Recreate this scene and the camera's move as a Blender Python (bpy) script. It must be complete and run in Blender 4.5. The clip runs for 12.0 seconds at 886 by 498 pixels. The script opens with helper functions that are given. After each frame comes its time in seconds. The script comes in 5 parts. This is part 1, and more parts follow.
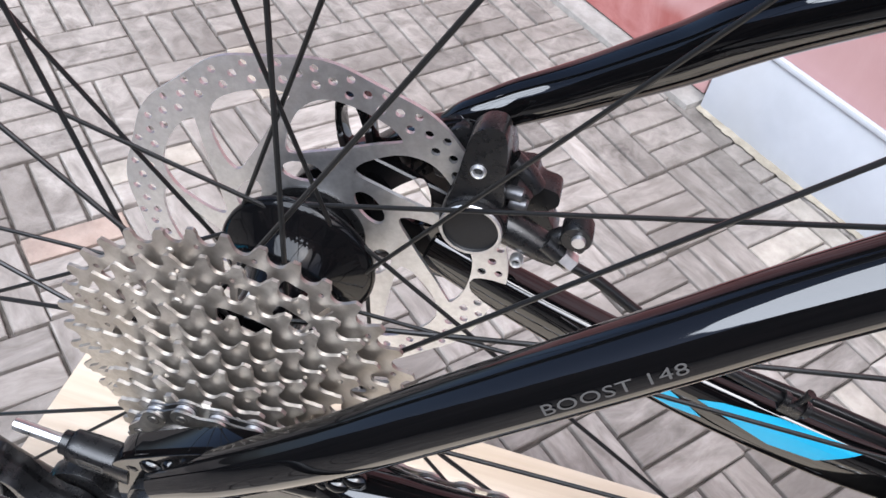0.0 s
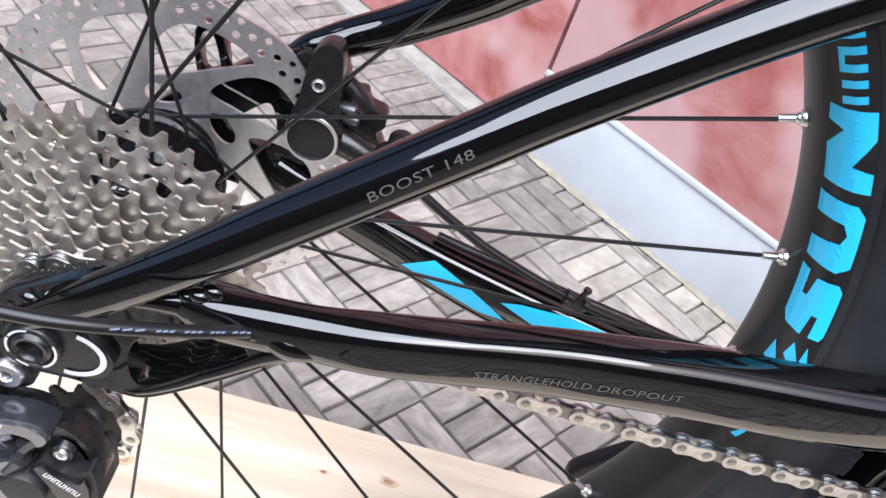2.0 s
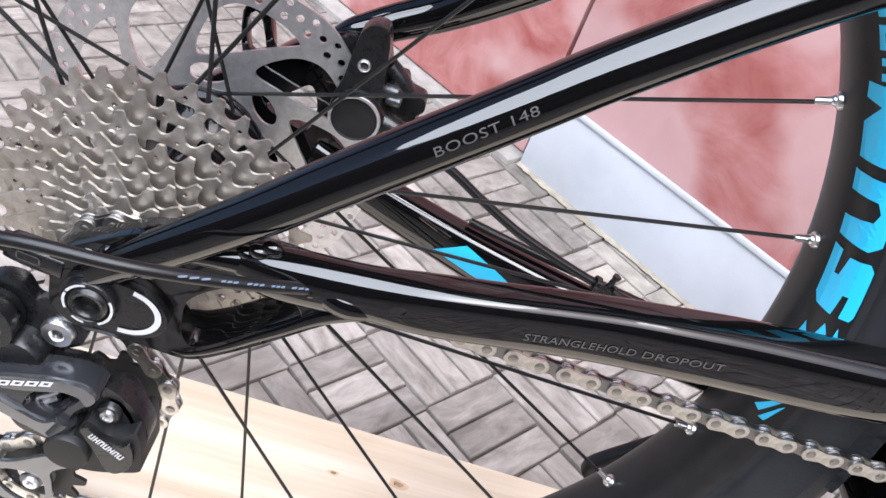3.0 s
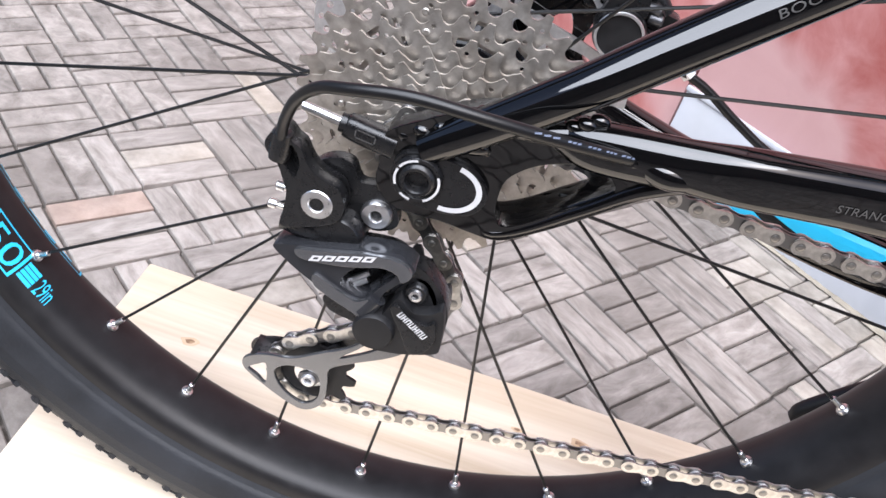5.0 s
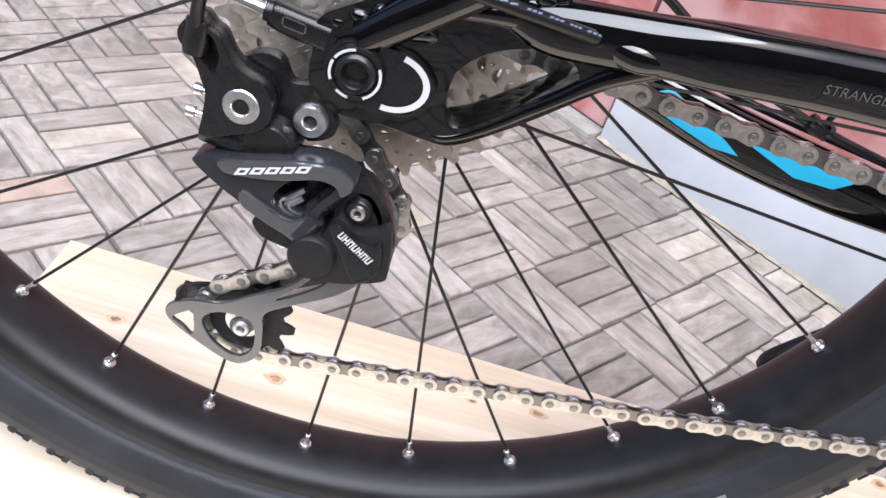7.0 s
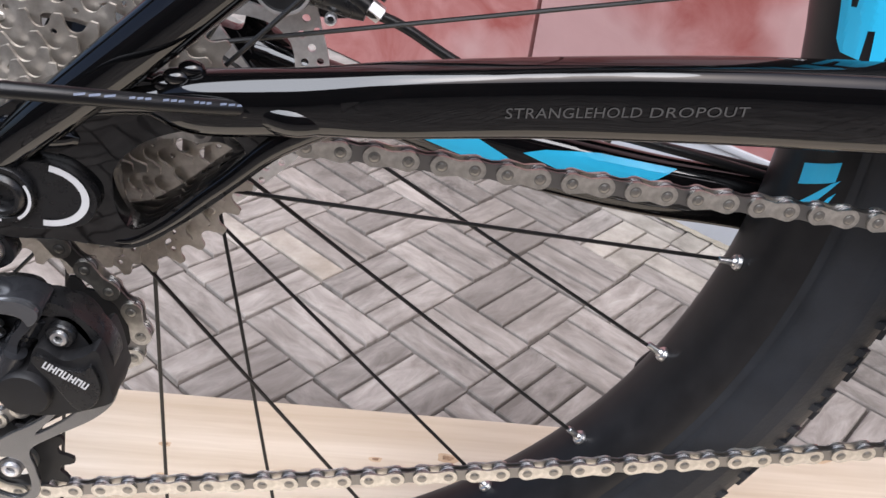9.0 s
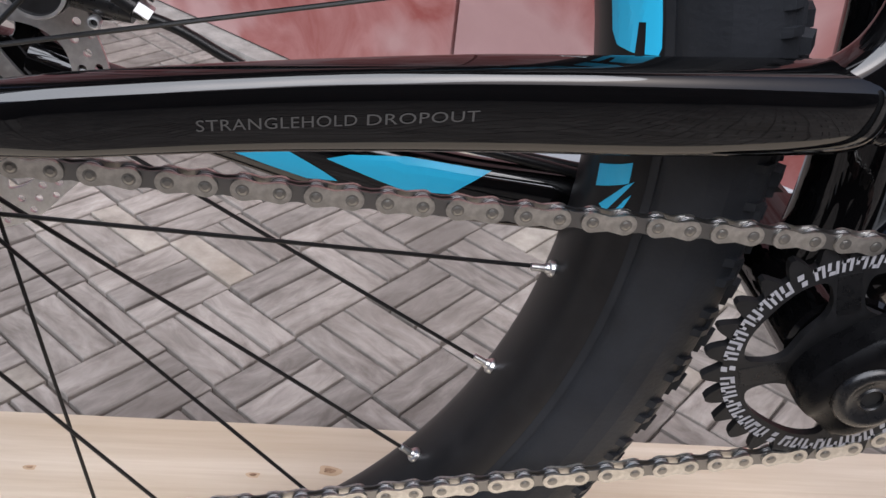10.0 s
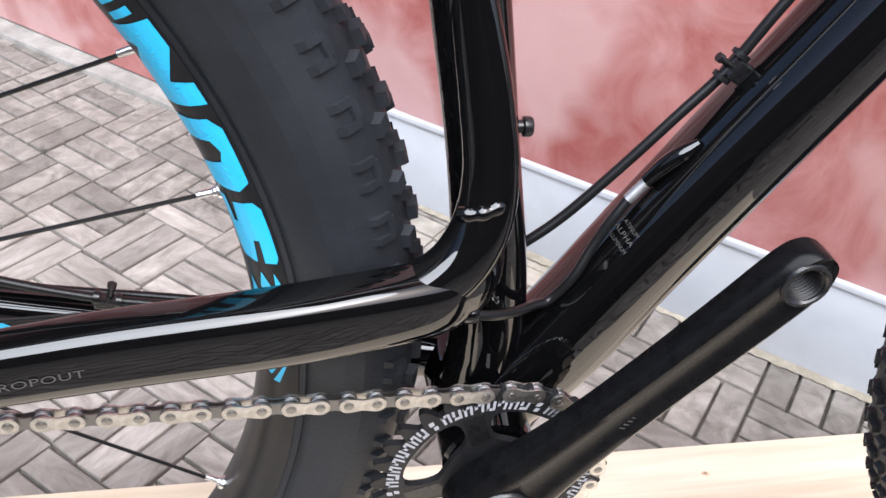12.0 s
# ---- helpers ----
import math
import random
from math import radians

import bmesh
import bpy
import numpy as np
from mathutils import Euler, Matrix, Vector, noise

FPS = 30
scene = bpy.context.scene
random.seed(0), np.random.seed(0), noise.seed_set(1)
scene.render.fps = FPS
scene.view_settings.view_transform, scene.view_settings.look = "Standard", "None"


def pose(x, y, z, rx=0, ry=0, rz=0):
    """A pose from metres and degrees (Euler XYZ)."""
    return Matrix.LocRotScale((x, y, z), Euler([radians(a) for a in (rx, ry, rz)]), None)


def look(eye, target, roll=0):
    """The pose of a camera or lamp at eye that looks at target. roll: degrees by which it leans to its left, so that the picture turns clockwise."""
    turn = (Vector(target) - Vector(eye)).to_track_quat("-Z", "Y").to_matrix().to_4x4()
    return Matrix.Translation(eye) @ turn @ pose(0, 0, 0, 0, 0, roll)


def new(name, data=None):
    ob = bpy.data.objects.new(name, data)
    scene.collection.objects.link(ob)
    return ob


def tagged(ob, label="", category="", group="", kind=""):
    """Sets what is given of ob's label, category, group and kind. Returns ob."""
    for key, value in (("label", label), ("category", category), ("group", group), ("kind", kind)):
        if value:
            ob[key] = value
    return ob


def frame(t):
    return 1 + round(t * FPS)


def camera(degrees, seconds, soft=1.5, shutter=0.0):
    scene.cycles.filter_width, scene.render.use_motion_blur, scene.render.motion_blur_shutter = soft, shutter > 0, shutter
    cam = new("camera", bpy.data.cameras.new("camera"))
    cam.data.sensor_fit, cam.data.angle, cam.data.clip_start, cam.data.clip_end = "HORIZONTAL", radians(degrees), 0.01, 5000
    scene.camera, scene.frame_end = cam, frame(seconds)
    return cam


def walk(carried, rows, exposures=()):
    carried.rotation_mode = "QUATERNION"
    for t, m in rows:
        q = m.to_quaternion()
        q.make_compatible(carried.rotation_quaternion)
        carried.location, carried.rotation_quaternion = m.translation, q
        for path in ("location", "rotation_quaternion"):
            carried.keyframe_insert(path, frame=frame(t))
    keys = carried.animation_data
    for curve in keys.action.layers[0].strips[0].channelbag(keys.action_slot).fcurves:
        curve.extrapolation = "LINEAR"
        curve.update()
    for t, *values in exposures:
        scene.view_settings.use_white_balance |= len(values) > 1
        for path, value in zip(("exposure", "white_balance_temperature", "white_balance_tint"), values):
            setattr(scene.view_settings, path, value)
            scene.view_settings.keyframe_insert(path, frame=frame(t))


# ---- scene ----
cam = camera(53.67, 12.0)
PATH = [
    (0, (0.0831, -0.2232, 0.7626), (0.0270, 0.4768, 0.0507), 12.78),
    (0.5, (0.0867, -0.2663, 0.7465), (0.0441, 0.4772, 0.0791), 15.29),
    (1, (0.0861, -0.3001, 0.7517), (0.0899, 0.4635, 0.1060), 17.92),
    (1.5, (0.1022, -0.3118, 0.7555), (0.1703, 0.4616, 0.1253), 20.35),
    (2, (0.1042, -0.3250, 0.7545), (0.2073, 0.4584, 0.1417), 21.28),
    (2.5, (0.1013, -0.3344, 0.7458), (0.2103, 0.4612, 0.1498), 21.86),
    (2.7, (0.0966, -0.3396, 0.7403), (0.2107, 0.4612, 0.1522), 22.38),
    (4.3, (0.0272, -0.4048, 0.6989), (0.0768, 0.4141, 0.1272), 22.08),
    (4.5, (0.0197, -0.4091, 0.6927), (0.0587, 0.4092, 0.1193), 21.52),
    (5, (0.0138, -0.4175, 0.6695), (0.0247, 0.3974, 0.0900), 18.92),
    (5.5, (0.0091, -0.4241, 0.6350), (0.0078, 0.3780, 0.0377), 21.17),
    (6, (0.0160, -0.4229, 0.6127), (0.0385, 0.3799, 0.0169), 23.25),
    (6.5, (0.0271, -0.4073, 0.6085), (0.0947, 0.4138, 0.0417), 24.16),
    (6.7, (0.0240, -0.4051, 0.6096), (0.0962, 0.4203, 0.0497), 22.43),
    (8.3, (0.0797, -0.3783, 0.6250), (0.1182, 0.4619, 0.0842), 9.64),
    (8.5, (0.0933, -0.3715, 0.6292), (0.1418, 0.4699, 0.0909), 9.31),
    (9, (0.1274, -0.3576, 0.6331), (0.1973, 0.4842, 0.0977), 8.27),
    (9.5, (0.1731, -0.3451, 0.6377), (0.2548, 0.4937, 0.0994), 7.68),
    (10, (0.2147, -0.3318, 0.6370), (0.3057, 0.5039, 0.0954), 7.28),
    (10.5, (0.2575, -0.3254, 0.6443), (0.3575, 0.5077, 0.1002), 6.67),
    (11, (0.2979, -0.3196, 0.6592), (0.4104, 0.5080, 0.1092), 6.48),
    (11.5, (0.3136, -0.3236, 0.7111), (0.4591, 0.4898, 0.1479), 5.98),
    (12, (0.3219, -0.3279, 0.7638), (0.5014, 0.4582, 0.1723), 6.01),
]
from mathutils.bvhtree import BVHTree

walk(cam, [(t, look(eye, target, roll)) for t, eye, target, roll in PATH], exposures=[(0.0, 0.88, 5900, 11), (0.5, 0.92, 5900, 11), (1.5, 1.02, 5900, 11), (5.0, 0.94, 6000, 13), (6.7, 0.94, 6000, 13), (8.5, 0.66, 6150, 13), (10.5, 0.04, 6150, 13), (11.0, 0.12, 6150, 11), (11.5, 0.77, 6100, 11), (12.0, 0.98, 6100, 11)])

# ---- daylight under a bright overcast sky ----
AXLE = 0.47          # height of the rear axle over the paving
BOARD = 0.092        # height of the plank's top
world = bpy.data.worlds.new("sky")
scene.world = world
world.use_nodes = True
wn = world.node_tree.nodes
sky = wn.new("ShaderNodeTexSky")
sky.sky_type = "NISHITA"
sky.sun_disc = False
sky.sun_elevation = radians(52)
sky.sun_rotation = radians(150)
sky.dust_density = 4.0
sky.air_density = 0.7
world.node_tree.links.new(sky.outputs[0], wn["Background"].inputs[0])
wn["Background"].inputs[1].default_value = 0.11
sun = new("sun", bpy.data.lights.new("sun", "SUN"))
sun.data.energy, sun.data.angle, sun.data.color = 4.9, radians(70), (0.972, 0.988, 1.0)
sun.matrix_world = look((0, 0, 5), (0.18, 0.50, 4.08))


# ---- materials ----
def material(name, base, rough=0.5, metal=0.0, coat=0.0, spec=0.5):
    m = bpy.data.materials.new(name)
    m.use_nodes = True
    b = m.node_tree.nodes["Principled BSDF"]
    b.inputs["Base Color"].default_value = (*base, 1)
    b.inputs["Roughness"].default_value = rough
    b.inputs["Metallic"].default_value = metal
    b.inputs["Coat Weight"].default_value = coat
    b.inputs["Coat Roughness"].default_value = 0.03
    b.inputs["Specular IOR Level"].default_value = spec
    return m


def vary(m, scale, dark, light, detail=4.0, stretch=(1, 1, 1), mix=None, bump=0.0, bump_scale=None, rough=None, per_object=0.0, island=0.0, distortion=0.0, ground=False, edge=(0.45, 0.7), own=False):
    """Noise between two colours, with relief and a second, larger scale of stain."""
    nt = m.node_tree
    nd, ln = nt.nodes, nt.links
    b = nd["Principled BSDF"]
    tc = nd.new("ShaderNodeTexCoord")
    mp = nd.new("ShaderNodeMapping")
    mp.inputs["Scale"].default_value = stretch
    where = nd.new("ShaderNodeNewGeometry").outputs["Position"] if ground else tc.outputs["Object"]
    if own:
        # each piece takes its own stretch of the grain
        shift = nd.new("ShaderNodeVectorMath")
        shift.operation = "MULTIPLY_ADD"
        ln.new(nd.new("ShaderNodeObjectInfo").outputs["Random"], shift.inputs[0])
        shift.inputs[1].default_value = (37.0, 53.0, 11.0)
        ln.new(tc.outputs["Object"], shift.inputs[2])
        ln.new(shift.outputs[0], mp.inputs["Vector"])
    else:
        ln.new(where, mp.inputs["Vector"])
    n1 = nd.new("ShaderNodeTexNoise")
    n1.inputs["Scale"].default_value = scale
    n1.inputs["Detail"].default_value = detail
    n1.inputs["Roughness"].default_value = 0.62
    n1.inputs["Distortion"].default_value = distortion
    ln.new(mp.outputs[0], n1.inputs["Vector"])
    r1 = nd.new("ShaderNodeValToRGB")
    r1.color_ramp.elements[0].position, r1.color_ramp.elements[1].position = 0.32, 0.68
    r1.color_ramp.elements[0].color, r1.color_ramp.elements[1].color = (*dark, 1), (*light, 1)
    ln.new(n1.outputs["Fac"], r1.inputs["Fac"])
    out = r1.outputs["Color"]
    if mix:
        big_scale, tint, amount = mix
        n2 = nd.new("ShaderNodeTexNoise")
        n2.inputs["Scale"].default_value = big_scale
        n2.inputs["Detail"].default_value = 3
        ln.new(where, n2.inputs["Vector"])
        r2 = nd.new("ShaderNodeMapRange")
        r2.inputs["From Min"].default_value, r2.inputs["From Max"].default_value = edge
        r2.inputs["To Max"].default_value = amount
        ln.new(n2.outputs["Fac"], r2.inputs["Value"])
        mx = nd.new("ShaderNodeMix")
        mx.data_type = "RGBA"
        mx.inputs["B"].default_value = (*tint, 1)
        ln.new(r2.outputs[0], mx.inputs["Factor"])
        ln.new(out, mx.inputs["A"])
        out = mx.outputs["Result"]
    if per_object or island:
        source = nd.new("ShaderNodeObjectInfo").outputs["Random"] if per_object else nd.new("ShaderNodeNewGeometry").outputs["Random Per Island"]
        amount = per_object or island
        rm = nd.new("ShaderNodeMapRange")
        rm.inputs["To Min"].default_value, rm.inputs["To Max"].default_value = 1 - amount, 1 + amount
        ln.new(source, rm.inputs["Value"])
        hs = nd.new("ShaderNodeHueSaturation")
        ln.new(rm.outputs[0], hs.inputs["Value"])
        ln.new(out, hs.inputs["Color"])
        out = hs.outputs["Color"]
    ln.new(out, b.inputs["Base Color"])
    if rough:
        rr = nd.new("ShaderNodeMapRange")
        rr.inputs["To Min"].default_value, rr.inputs["To Max"].default_value = rough
        ln.new(n1.outputs["Fac"], rr.inputs["Value"])
        ln.new(rr.outputs[0], b.inputs["Roughness"])
    if bump:
        n3 = nd.new("ShaderNodeTexNoise")
        n3.inputs["Scale"].default_value = bump_scale or scale
        n3.inputs["Detail"].default_value = 5
        ln.new(mp.outputs[0], n3.inputs["Vector"])
        bp = nd.new("ShaderNodeBump")
        bp.inputs["Strength"].default_value = bump
        bp.inputs["Distance"].default_value = 0.002
        ln.new(n3.outputs["Fac"], bp.inputs["Height"])
        ln.new(bp.outputs[0], b.inputs["Normal"])
    return m


PAVER = vary(material("paver_concrete", (0.34, 0.32, 0.30), 0.85), 26, (0.170, 0.149, 0.131), (0.345, 0.313, 0.283), detail=5.0, distortion=0.5, stretch=(0.75, 2.1, 1.0), mix=(4.5, (0.160, 0.139, 0.121), 0.75), bump=0.5, bump_scale=90, per_object=0.2, ground=True, own=True)
PAVER_CROSS = vary(material("paver_concrete_across", (0.34, 0.32, 0.30), 0.85), 26, (0.170, 0.149, 0.131), (0.345, 0.313, 0.283), detail=5.0, distortion=0.5, stretch=(2.1, 0.75, 1.0), mix=(4.5, (0.160, 0.139, 0.121), 0.75), bump=0.5, bump_scale=90, per_object=0.2, ground=True, own=True)
# the same concrete in a darker tone, for the joined slats
PAVER_FAR = vary(material("paver_concrete_joined", (0.34, 0.32, 0.30), 0.85), 30, (0.112, 0.097, 0.085), (0.280, 0.254, 0.228), detail=8.0, distortion=0.7, mix=(4.5, (0.150, 0.130, 0.113), 0.8), bump=0.9, bump_scale=120, island=0.2, ground=True)
PAVER_RED = vary(material("paver_reddish", (0.38, 0.27, 0.21), 0.85), 26, (0.24, 0.175, 0.14), (0.37, 0.285, 0.235), mix=(7.0, (0.19, 0.16, 0.14), 0.8), bump=0.5, bump_scale=160, ground=True)
PAVER_RUST = vary(material("paver_brownish", (0.34, 0.29, 0.25), 0.85), 22, (0.21, 0.187, 0.158), (0.39, 0.352, 0.305), mix=(5.0, (0.28, 0.225, 0.165), 0.45), bump=0.5, bump_scale=160, per_object=0.15, ground=True)
SAND = vary(material("joint_sand", (0.12, 0.1, 0.085), 0.95), 60, (0.060, 0.051, 0.044), (0.120, 0.102, 0.088), bump=0.8, bump_scale=300)
SILL = vary(material("sill_concrete", (0.2, 0.19, 0.18), 0.85), 30, (0.20, 0.188, 0.172), (0.33, 0.312, 0.288), mix=(4, (0.14, 0.125, 0.11), 0.5), bump=0.4, bump_scale=200)
YELLOW_STAIN = vary(material("yellow_stain", (0.36, 0.31, 0.23), 0.9), 34, (0.20, 0.172, 0.130), (0.36, 0.322, 0.255), detail=7.0, mix=(9, (0.20, 0.175, 0.14), 0.5), bump=0.7, bump_scale=160)
PLASTER = vary(material("white_plaster", (0.72, 0.74, 0.78), 0.7), 7, (0.42, 0.435, 0.465), (0.50, 0.515, 0.545), mix=(4.5, (0.37, 0.36, 0.335), 0.4), bump=0.15, bump_scale=90)
RED = vary(material("worn_red_paint", (0.5, 0.12, 0.1), 0.45), 8, (0.305, 0.081, 0.070), (0.46, 0.214, 0.201), detail=9.0, mix=(3.4, (0.535, 0.342, 0.330), 0.8), bump=0.4, bump_scale=30, distortion=1.6, edge=(0.49, 0.57))
PINE = vary(material("pine", (0.75, 0.6, 0.42), 0.55), 5.5, (0.48, 0.39, 0.28), (0.69, 0.61, 0.495), stretch=(0.35, 7, 7), mix=(3.0, (0.66, 0.54, 0.385), 0.45), bump=0.15, bump_scale=40, distortion=0.35)
KNOT_RIM = vary(material("pine_knot_rim", (0.58, 0.44, 0.3), 0.6), 60, (0.44, 0.31, 0.19), (0.62, 0.47, 0.32))
KNOT = vary(material("pine_knot", (0.42, 0.27, 0.16), 0.6), 140, (0.16, 0.09, 0.05), (0.42, 0.28, 0.17))
GLOSS = material("gloss_black_paint", (0.002, 0.002, 0.0022), 0.3, 0.0, 1.0, 0.0)


def orange_peel(m, scale, strength):
    """Slow waves in a clear coat, which bend its reflections a little."""
    nd, ln = m.node_tree.nodes, m.node_tree.links
    waves = nd.new("ShaderNodeTexNoise")
    waves.inputs["Scale"].default_value, waves.inputs["Detail"].default_value = scale, 2.0
    ln.new(nd.new("ShaderNodeTexCoord").outputs["Object"], waves.inputs["Vector"])
    bp = nd.new("ShaderNodeBump")
    bp.inputs["Strength"].default_value, bp.inputs["Distance"].default_value = strength, 0.002
    ln.new(waves.outputs["Fac"], bp.inputs["Height"])
    ln.new(bp.outputs[0], nd["Principled BSDF"].inputs["Coat Normal"])


orange_peel(GLOSS, 40, 0.07)
GLOSS.node_tree.nodes["Principled BSDF"].inputs["Coat IOR"].default_value = 1.62
HUB_BLACK = material("anodised_black", (0.003, 0.003, 0.0034), 0.07, spec=0.22)
SATIN = vary(material("satin_black", (0.006, 0.006, 0.0065), 0.28, spec=0.5), 260, (0.005, 0.005, 0.0055), (0.009, 0.009, 0.0095), rough=(0.22, 0.34))
MATTE = vary(material("matte_black", (0.010, 0.010, 0.011), 0.5, spec=0.35), 120, (0.005, 0.005, 0.0055), (0.010, 0.010, 0.011), rough=(0.4, 0.6))
RUBBER = vary(material("tyre_rubber", (0.03, 0.031, 0.034), 0.55, spec=0.3), 40, (0.009, 0.0102, 0.0125), (0.016, 0.018, 0.022), mix=(6, (0.022, 0.024, 0.029), 0.5), rough=(0.45, 0.65), bump=0.15, bump_scale=400)
HOUSING = material("cable_housing", (0.006, 0.006, 0.0065), 0.34, spec=0.35)
NICKEL = vary(material("satin_nickel_steel", (0.74, 0.71, 0.66), 0.4, 1.0), 220, (0.42, 0.39, 0.355), (0.59, 0.56, 0.52), mix=(30, (0.37, 0.33, 0.285), 0.6), rough=(0.36, 0.54))
STEEL = vary(material("brushed_steel", (0.72, 0.72, 0.73), 0.4, 1.0), 300, (0.66, 0.66, 0.67), (0.80, 0.80, 0.81), rough=(0.36, 0.52))
CHAIN = vary(material("chain_steel", (0.55, 0.53, 0.49), 0.3, 1.0), 220, (0.52, 0.50, 0.46), (0.80, 0.775, 0.73), rough=(0.26, 0.44))
CHAIN_DARK = material("chain_inner_plate", (0.26, 0.255, 0.25), 0.35, 1.0)
PIN = material("chain_pin", (0.34, 0.33, 0.31), 0.42, 1.0)
CHROME = vary(material("bright_bolt", (0.78, 0.78, 0.78), 0.3, 1.0), 300, (0.70, 0.70, 0.70), (0.82, 0.82, 0.82), rough=(0.22, 0.38))
GREY = vary(material("grey_anodised", (0.10, 0.10, 0.105), 0.36, 0.8), 200, (0.085, 0.085, 0.09), (0.125, 0.125, 0.13), rough=(0.3, 0.45))
GREY_DARK = vary(material("dark_grey_anodised", (0.02, 0.021, 0.024), 0.3, 0.5), 200, (0.030, 0.031, 0.035), (0.036, 0.0375, 0.042), rough=(0.17, 0.22))
# the cage's own grey, also the sheen painted on the link's bands
CAGE_AND_SHEEN = vary(material("grey_alloy_and_sheen", (0.17, 0.17, 0.178), 0.3, 0.85), 200, (0.165, 0.169, 0.178), (0.19, 0.195, 0.205), rough=(0.18, 0.24))
CRANK_BLACK = vary(material("forged_black", (0.003, 0.003, 0.0033), 0.3, spec=0.12), 150, (0.0025, 0.0025, 0.0028), (0.0045, 0.0045, 0.005), rough=(0.22, 0.34))
TYRE_PRINT = vary(material("tyre_print", (0.15, 0.155, 0.16), 0.6), 120, (0.11, 0.114, 0.12), (0.17, 0.175, 0.18))
GREY_PRINT = material("grey_print", (0.30, 0.30, 0.32), 0.5)
# near-black that paints the shade down inside sockets
SOCKET_SHADE = material("socket_shade", (0.004, 0.004, 0.004), 0.7)
BLUE = material("blue_decal", (0.03, 0.42, 0.68), 0.35)
HOUSE_PRINT = material("faded_housing_print", (0.10, 0.12, 0.17), 0.5)
WHITE = material("white_print_and_highlight", (0.50, 0.50, 0.50), 0.45)
SILVER = material("silver_print", (0.062, 0.060, 0.058), 0.4)
RIM = vary(material("rim_black", (0.010, 0.010, 0.011), 0.3, spec=0.26), 60, (0.008, 0.0078, 0.0085), (0.013, 0.0128, 0.0138), rough=(0.30, 0.42))
SPOKE = material("black_spoke", (0.012, 0.012, 0.012), 0.32, 0.3)


# ---- builders ----
def part(name, bm, material, parent, label="", smooth=40):
    """Links a bmesh as one mesh object under a thing or a part."""
    me = bpy.data.meshes.new(name)
    bmesh.ops.recalc_face_normals(bm, faces=bm.faces)
    bm.to_mesh(me)
    bm.free()
    return put(name, me, material, parent, label, smooth)


def keep_flat(me):
    """Keeps the flat sides of plates flat beside their rounded edges."""
    flat = [abs(p.normal.y) > 0.9995 for p in me.polygons]
    if not any(flat) or len(flat) > 30000:
        return
    sides = {}
    for p, f in zip(me.polygons, flat):
        for k in p.edge_keys:
            sides.setdefault(k, []).append(f)
    for e in me.edges:
        if len(set(sides.get(tuple(sorted(e.vertices)), ()))) > 1:
            e.use_edge_sharp = True


def put(name, me, material, parent, label="", smooth=40):
    if material and not me.materials:
        me.materials.append(material)
    if smooth and not me.get("done"):
        me.shade_smooth()
        me.set_sharp_from_angle(angle=radians(smooth))
        keep_flat(me)
        me["done"] = 1
    ob = new(name, me)
    if parent:
        deep = bool(parent.parent and parent.parent.parent)
        ob.parent = parent.parent if deep else parent
        if deep:
            ob.matrix_basis = parent.matrix_basis.copy()
    if label:
        ob["label"] = label
    return ob


def spline(keys, steps):
    """Catmull-Rom through rows of numbers."""
    k = np.array(keys, float)
    k = np.vstack([2 * k[0] - k[1], k, 2 * k[-1] - k[-2]])
    out = []
    for i in range(1, len(k) - 2):
        for s in range(steps):
            u = s / steps
            out.append(0.5 * (2 * k[i] + (k[i + 1] - k[i - 1]) * u + (2 * k[i - 1] - 5 * k[i] + 4 * k[i + 1] - k[i + 2]) * u * u + (3 * k[i] - k[i - 1] - 3 * k[i + 1] + k[i + 2]) * u ** 3))
    out.append(k[-2])
    return np.array(out)


def sweep(keys, n=20, steps=6, up=(0, 0, 1), bm=None, cap=True, facets=(0, 0.0, 0.0)):
    """A tube along keys of (x, y, z, half width, half height, power): its section is a superellipse, the height along up."""
    bm = bm or bmesh.new()
    rows = spline([tuple(k) + (2.0,) * (6 - len(k)) for k in keys], steps)
    rings = []
    for i, r in enumerate(rows):
        a, b = rows[max(i - 1, 0)][:3], rows[min(i + 1, len(rows) - 1)][:3]
        t = Vector(b - a).normalized()
        side = t.cross(Vector(up)).normalized()
        high = side.cross(t).normalized()
        ring = []
        for j in range(n):
            c, s = math.cos(2 * math.pi * j / n), math.sin(2 * math.pi * j / n)
            e = 2 / max(r[5], 0.5)
            f = 1 + facets[1] * math.cos(facets[0] * (2 * math.pi * j / n - facets[2]))
            p = Vector(r[:3]) + side * (f * math.copysign(abs(c) ** e, c) * r[3]) + high * (f * math.copysign(abs(s) ** e, s) * r[4])
            ring.append(bm.verts.new(p))
        rings.append(ring)
    for p, q in zip(rings, rings[1:]):
        for j in range(n):
            bm.faces.new((p[j], p[(j + 1) % n], q[(j + 1) % n], q[j]))
    if cap:
        bm.faces.new(rings[0])
        bm.faces.new(rings[-1][::-1])
    return bm


def wire(points, r, n=8, steps=6, bm=None):
    up = (0, 1, 0) if abs(points[-1][1] - points[0][1]) < 0.6 * math.dist(points[0], points[-1]) else (0, 0, 1)
    return sweep([(*p, r, r) for p in points], n, steps, up, bm)


